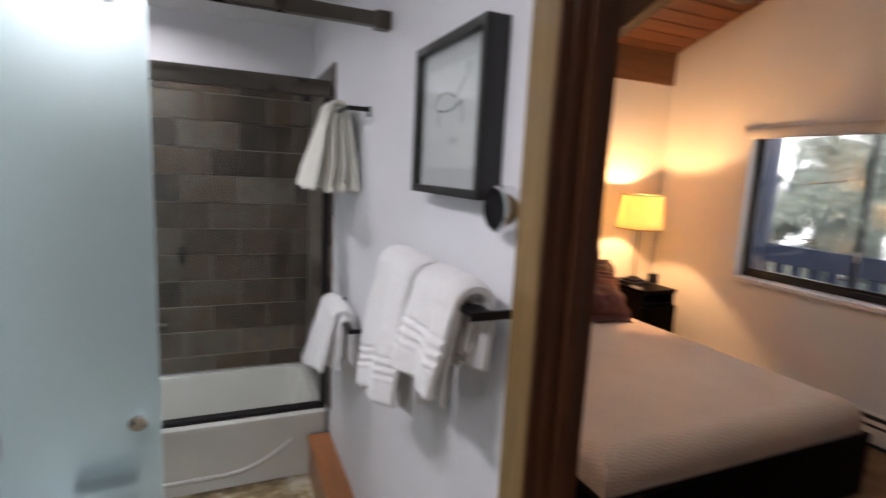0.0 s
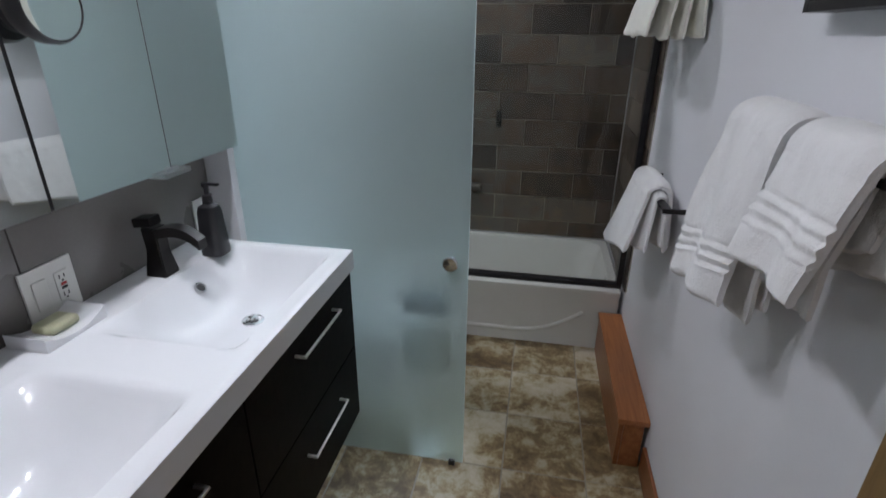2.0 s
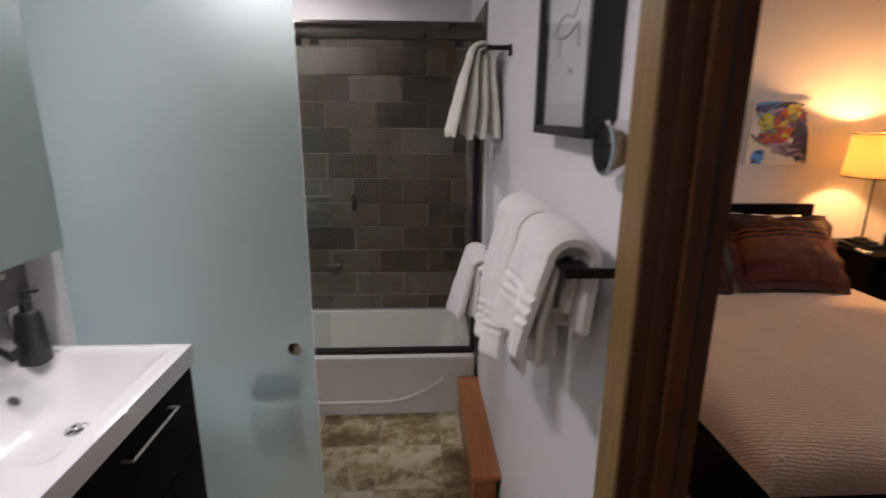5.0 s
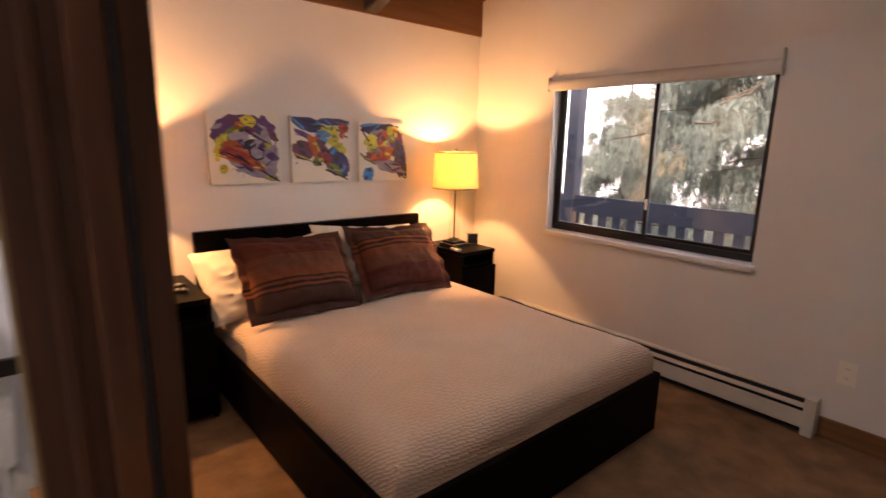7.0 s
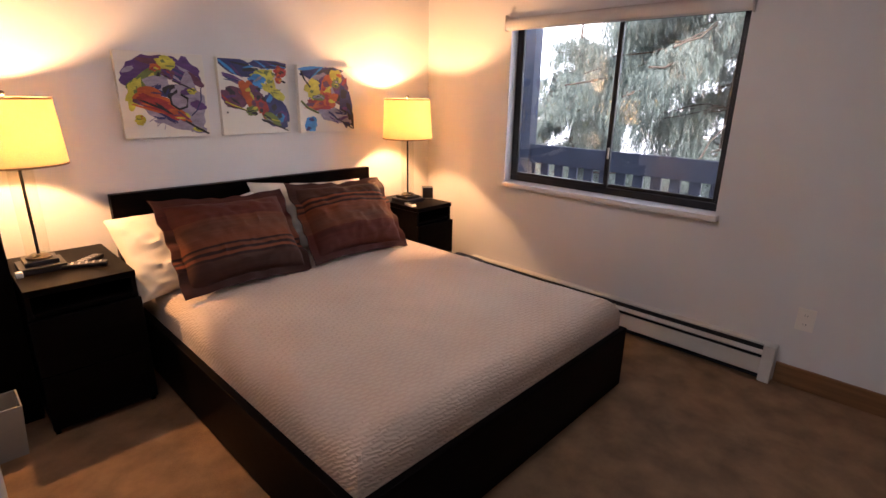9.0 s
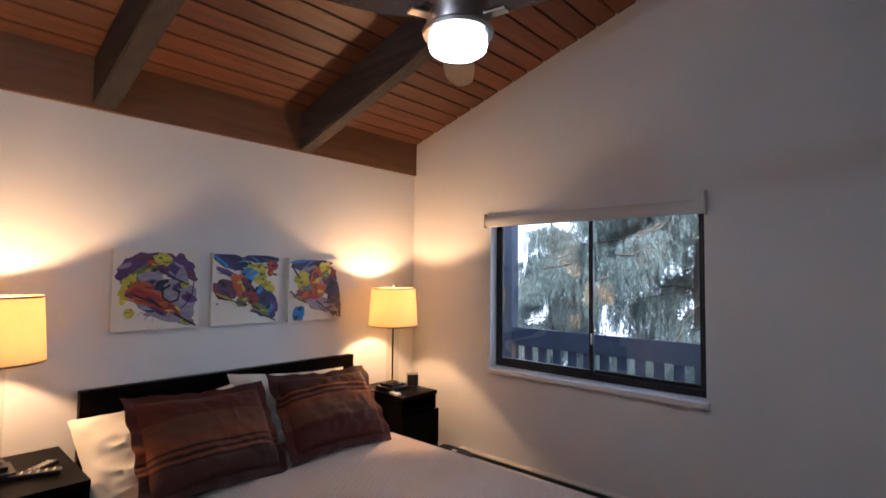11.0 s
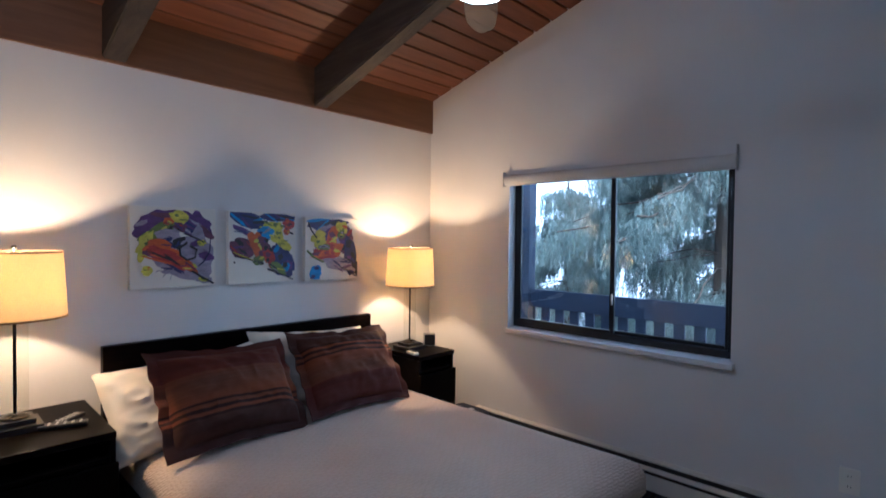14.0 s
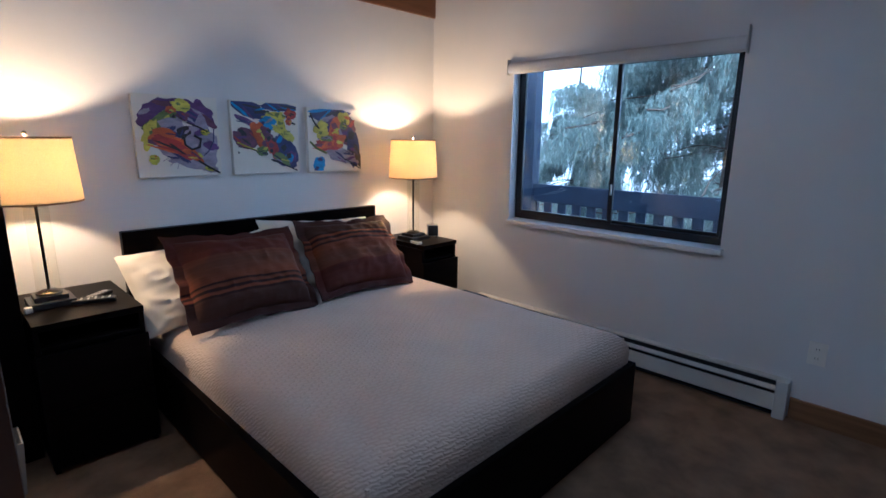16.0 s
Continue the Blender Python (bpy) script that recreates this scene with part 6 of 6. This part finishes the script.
painting(2.758, 1.214, 0.427, [
    ("navy", 0.40, 0.90, 0.32, 0.08, 5), ("plum", 0.72, 0.62, 0.20, 0.22, 20), ("navy", 0.84, 0.42, 0.12, 0.26, 0), ("grey", 0.40, 0.62, 0.22, 0.24, 15), ("orange", 0.48, 0.66, 0.10, 0.18, -20), ("red", 0.38, 0.44, 0.26, 0.10, 5),
    ("orange", 0.55, 0.50, 0.13, 0.10, 0), ("yellow", 0.24, 0.66, 0.11, 0.13, 10), ("yellow", 0.68, 0.84, 0.10, 0.09, -20), ("green", 0.66, 0.74, 0.06, 0.06, 0), ("blue", 0.18, 0.13, 0.09, 0.11, -10), ("grey", 0.62, 0.25, 0.25, 0.09, -10), ("black", 0.93, 0.25, 0.05, 0.18, 15), ("green", 0.34, 0.53, 0.10, 0.04, 0)],
    [("black", [(0.05, 0.92), (0.10, 0.80), (0.20, 0.68)], 0.005), ("green", [(0.03, 0.48), (0.14, 0.38), (0.32, 0.30)], 0.007), ("grey", [(0.45, 0.30), (0.62, 0.38), (0.80, 0.30), (0.70, 0.16), (0.55, 0.20)], 0.003), ("black", [(0.62, 0.22), (0.80, 0.14), (0.96, 0.04)], 0.004)],
    "square canvas with bold plum, orange and yellow abstract brushwork", 3.0)

# ---- small things in the bedroom ----
ck = thing("alarm_clock", (3.635, 3.33, 0.70), "small silver cube clock with a dark face on the nightstand", "clock")
ck.rotation_euler = (0, 0, radians(-38))
part("case", B(-0.042, 0.042, -0.03, 0.035, 0.012, 0.098, bevel=0.003), NICKEL, ck, "silver case")
part("face", B(-0.038, 0.038, -0.033, -0.0305, 0.016, 0.094, bevel=0.001), PLASTIC_B, ck, "dark display face")
for x in (-0.03, 0.022):
    part("foot", B(x, x + 0.01, -0.02, 0.02, 0.0, 0.0118), PLASTIC_B, ck)


def remote(place, turn, mat, label, length=0.15):
    r = thing("remote_control", place, label, "remote control")
    r.rotation_euler = (0, 0, radians(turn))
    part("shell", box(bmesh.new(), -0.022, 0.022, -length / 2, length / 2, 0, 0.018, bevel=0.005, seg=2), mat, r)
    for i in range(3):
        for j in range(5):
            part("button", B(-0.014 + i * 0.011, -0.008 + i * 0.011, -length * 0.38 + j * length * 0.16, -length * 0.38 + j * length * 0.16 + 0.008, 0.0182, 0.0205), PLASTIC_W if mat is PLASTIC_B else PLASTIC_B, r)
    return r


remote((1.40, 3.26, 0.70), 70, PLASTIC_B, "black remote control on the nightstand", 0.17)
remote((1.43, 3.33, 0.70), -50, PLASTIC_B, "black remote control with pale buttons, beside another", 0.14)
remote((3.375, 3.235, 0.70), -12, PLASTIC_W, "small white remote on the nightstand", 0.10)

CORD = paint("white_cord", (0.55, 0.53, 0.48), 0.5, 0.05, 10, 100, 0)
pb = thing("plug_adapter", (1.165, 3.27, 0.70), "small white plug adapter with a cord on the nightstand", "adapter")
part("block", box(bmesh.new(), -0.014, 0.014, -0.014, 0.014, 0, 0.026, bevel=0.004), PLASTIC_W, pb)
part("cord", tube(bmesh.new(), [(0.014, 0.0, 0.006), (0.03, 0.02, 0.004), (0.05, 0.045, 0.004), (0.03, 0.075, 0.004), (0.0, 0.08, 0.004)], 0.0025, 6), PLASTIC_B, pb, "black cord")

bn = thing("storage_bag", (3.80, 3.06, CARPET), "dark blue fabric bag on the floor by the corner", "bag")
DENIM = paint("navy_fabric", (0.03, 0.035, 0.055), 0.85, 0.2, 8, 400, 0.4)
part("bag_body", box(bmesh.new(), -0.075, 0.075, -0.15, 0.15, 0.0, 0.24, bevel=0.05, seg=4), DENIM, bn)
part("label_tag", box(bmesh.new(), -0.05, -0.02, -0.06, -0.02, 0.2405, 0.243), PLASTIC_W, bn, "white tag")

# ---- tiles, laid last ----
def share(name, first, parent, place):
    o = first.copy()
    scene.collection.objects.link(o)
    o.parent, o.location = parent, place
    return o


fl = tagged(link("floor_bath", B(VAN_X, BATH_W, BACK_Y, TUB_Y + 0.2, -0.2, TILE_Z - 0.002), GROUT), "mottled beige stone tile floor with pale grout", "floor", kind="structure")
first = None
PITCH = 0.313
for j in range(14):
    for i in range(5):
        x0 = 0.332 - 3 * PITCH + i * PITCH
        y0 = 2.487 - j * PITCH
        xa, xb = max(x0, VAN_X + 0.001), min(x0 + PITCH, BATH_W - 0.001)
        if xb - xa < 0.05 or y0 < BACK_Y - 0.1:
            continue
        if xb - xa > PITCH - 0.01:
            if first is None:
                first = part("tile", B(0.003, PITCH - 0.003, 0.003, PITCH - 0.003, -0.0015, 0.004, bevel=0.0015, seg=1), FLOOR_TILE, fl, smooth=False)
                first.location = (x0, y0, TILE_Z - 0.004)
            else:
                share("tile", first, fl, (x0, y0, TILE_Z - 0.004 + random.uniform(-0.0005, 0.0005)))
        else:
            o = part("tile", B(xa - x0 + 0.002, xb - x0 - 0.002, 0.002, PITCH - 0.002, -0.0015, 0.004, bevel=0.0015, seg=1), FLOOR_TILE, fl, smooth=False)
            o.location = (x0, y0, TILE_Z - 0.004)

wt = tagged(link("tub_tile_bed", B(VAN_X + 0.001, BATH_W - 0.0165, TUB_BACK - 0.006, TUB_BACK - 0.0005, 0.271, 2.03), TUB_GROUT), "brown slate tiles in running bond around the tub", "wall tiles", kind="structure")
ws = tagged(link("tub_side_tile_bed", B(BATH_W - 0.006, BATH_W - 0.0005, TUB_Y - 0.03, TUB_BACK - 0.008, 0.275, 2.03), TUB_GROUT), "brown slate tiles on the tub's side wall", "wall tiles", kind="structure")
TW, TH = 0.312, 0.1545
sizes = {}
for j in range(12):
    z0 = 0.27 + j * TH - 0.055
    za, zb_ = max(z0, 0.275), min(z0 + TH, 2.03)
    off = 0.44 if j % 2 == 1 else 0.285
    for i in range(-5, 4):
        xa, xb = max(off + i * TW, VAN_X + 0.002), min(off + (i + 1) * TW, BATH_W - 0.017)
        if xb - xa < 0.03:
            continue
        key = ("b", round(xb - xa, 3), round(zb_ - za, 3))
        if key not in sizes:
            sizes[key] = part("tile", B(0.0022, xb - xa - 0.0022, -0.003, 0.003, 0.0022, zb_ - za - 0.0022, bevel=0.0012, seg=1), SLATE_TILE, wt, smooth=False)
            sizes[key].location = (xa, TUB_BACK - 0.008, za)
        else:
            share("tile", sizes[key], wt, (xa, TUB_BACK - 0.008 + random.uniform(-0.0008, 0.0008), za))
    offy = TUB_Y - 0.03 - (0 if j % 2 else TW / 2)
    for i in range(4):
        ya, yb = max(offy + i * TW, TUB_Y - 0.03), min(offy + (i + 1) * TW, TUB_BACK - 0.013)
        if yb - ya < 0.03:
            continue
        key = ("s", round(yb - ya, 3), round(zb_ - za, 3))
        if key not in sizes:
            sizes[key] = part("tile", B(-0.003, 0.003, 0.0022, yb - ya - 0.0022, 0.0022, zb_ - za - 0.0022, bevel=0.0012, seg=1), SLATE_TILE, ws, smooth=False)
            sizes[key].location = (BATH_W - 0.009, ya, za)
        else:
            share("tile", sizes[key], ws, (BATH_W - 0.009, ya, za))
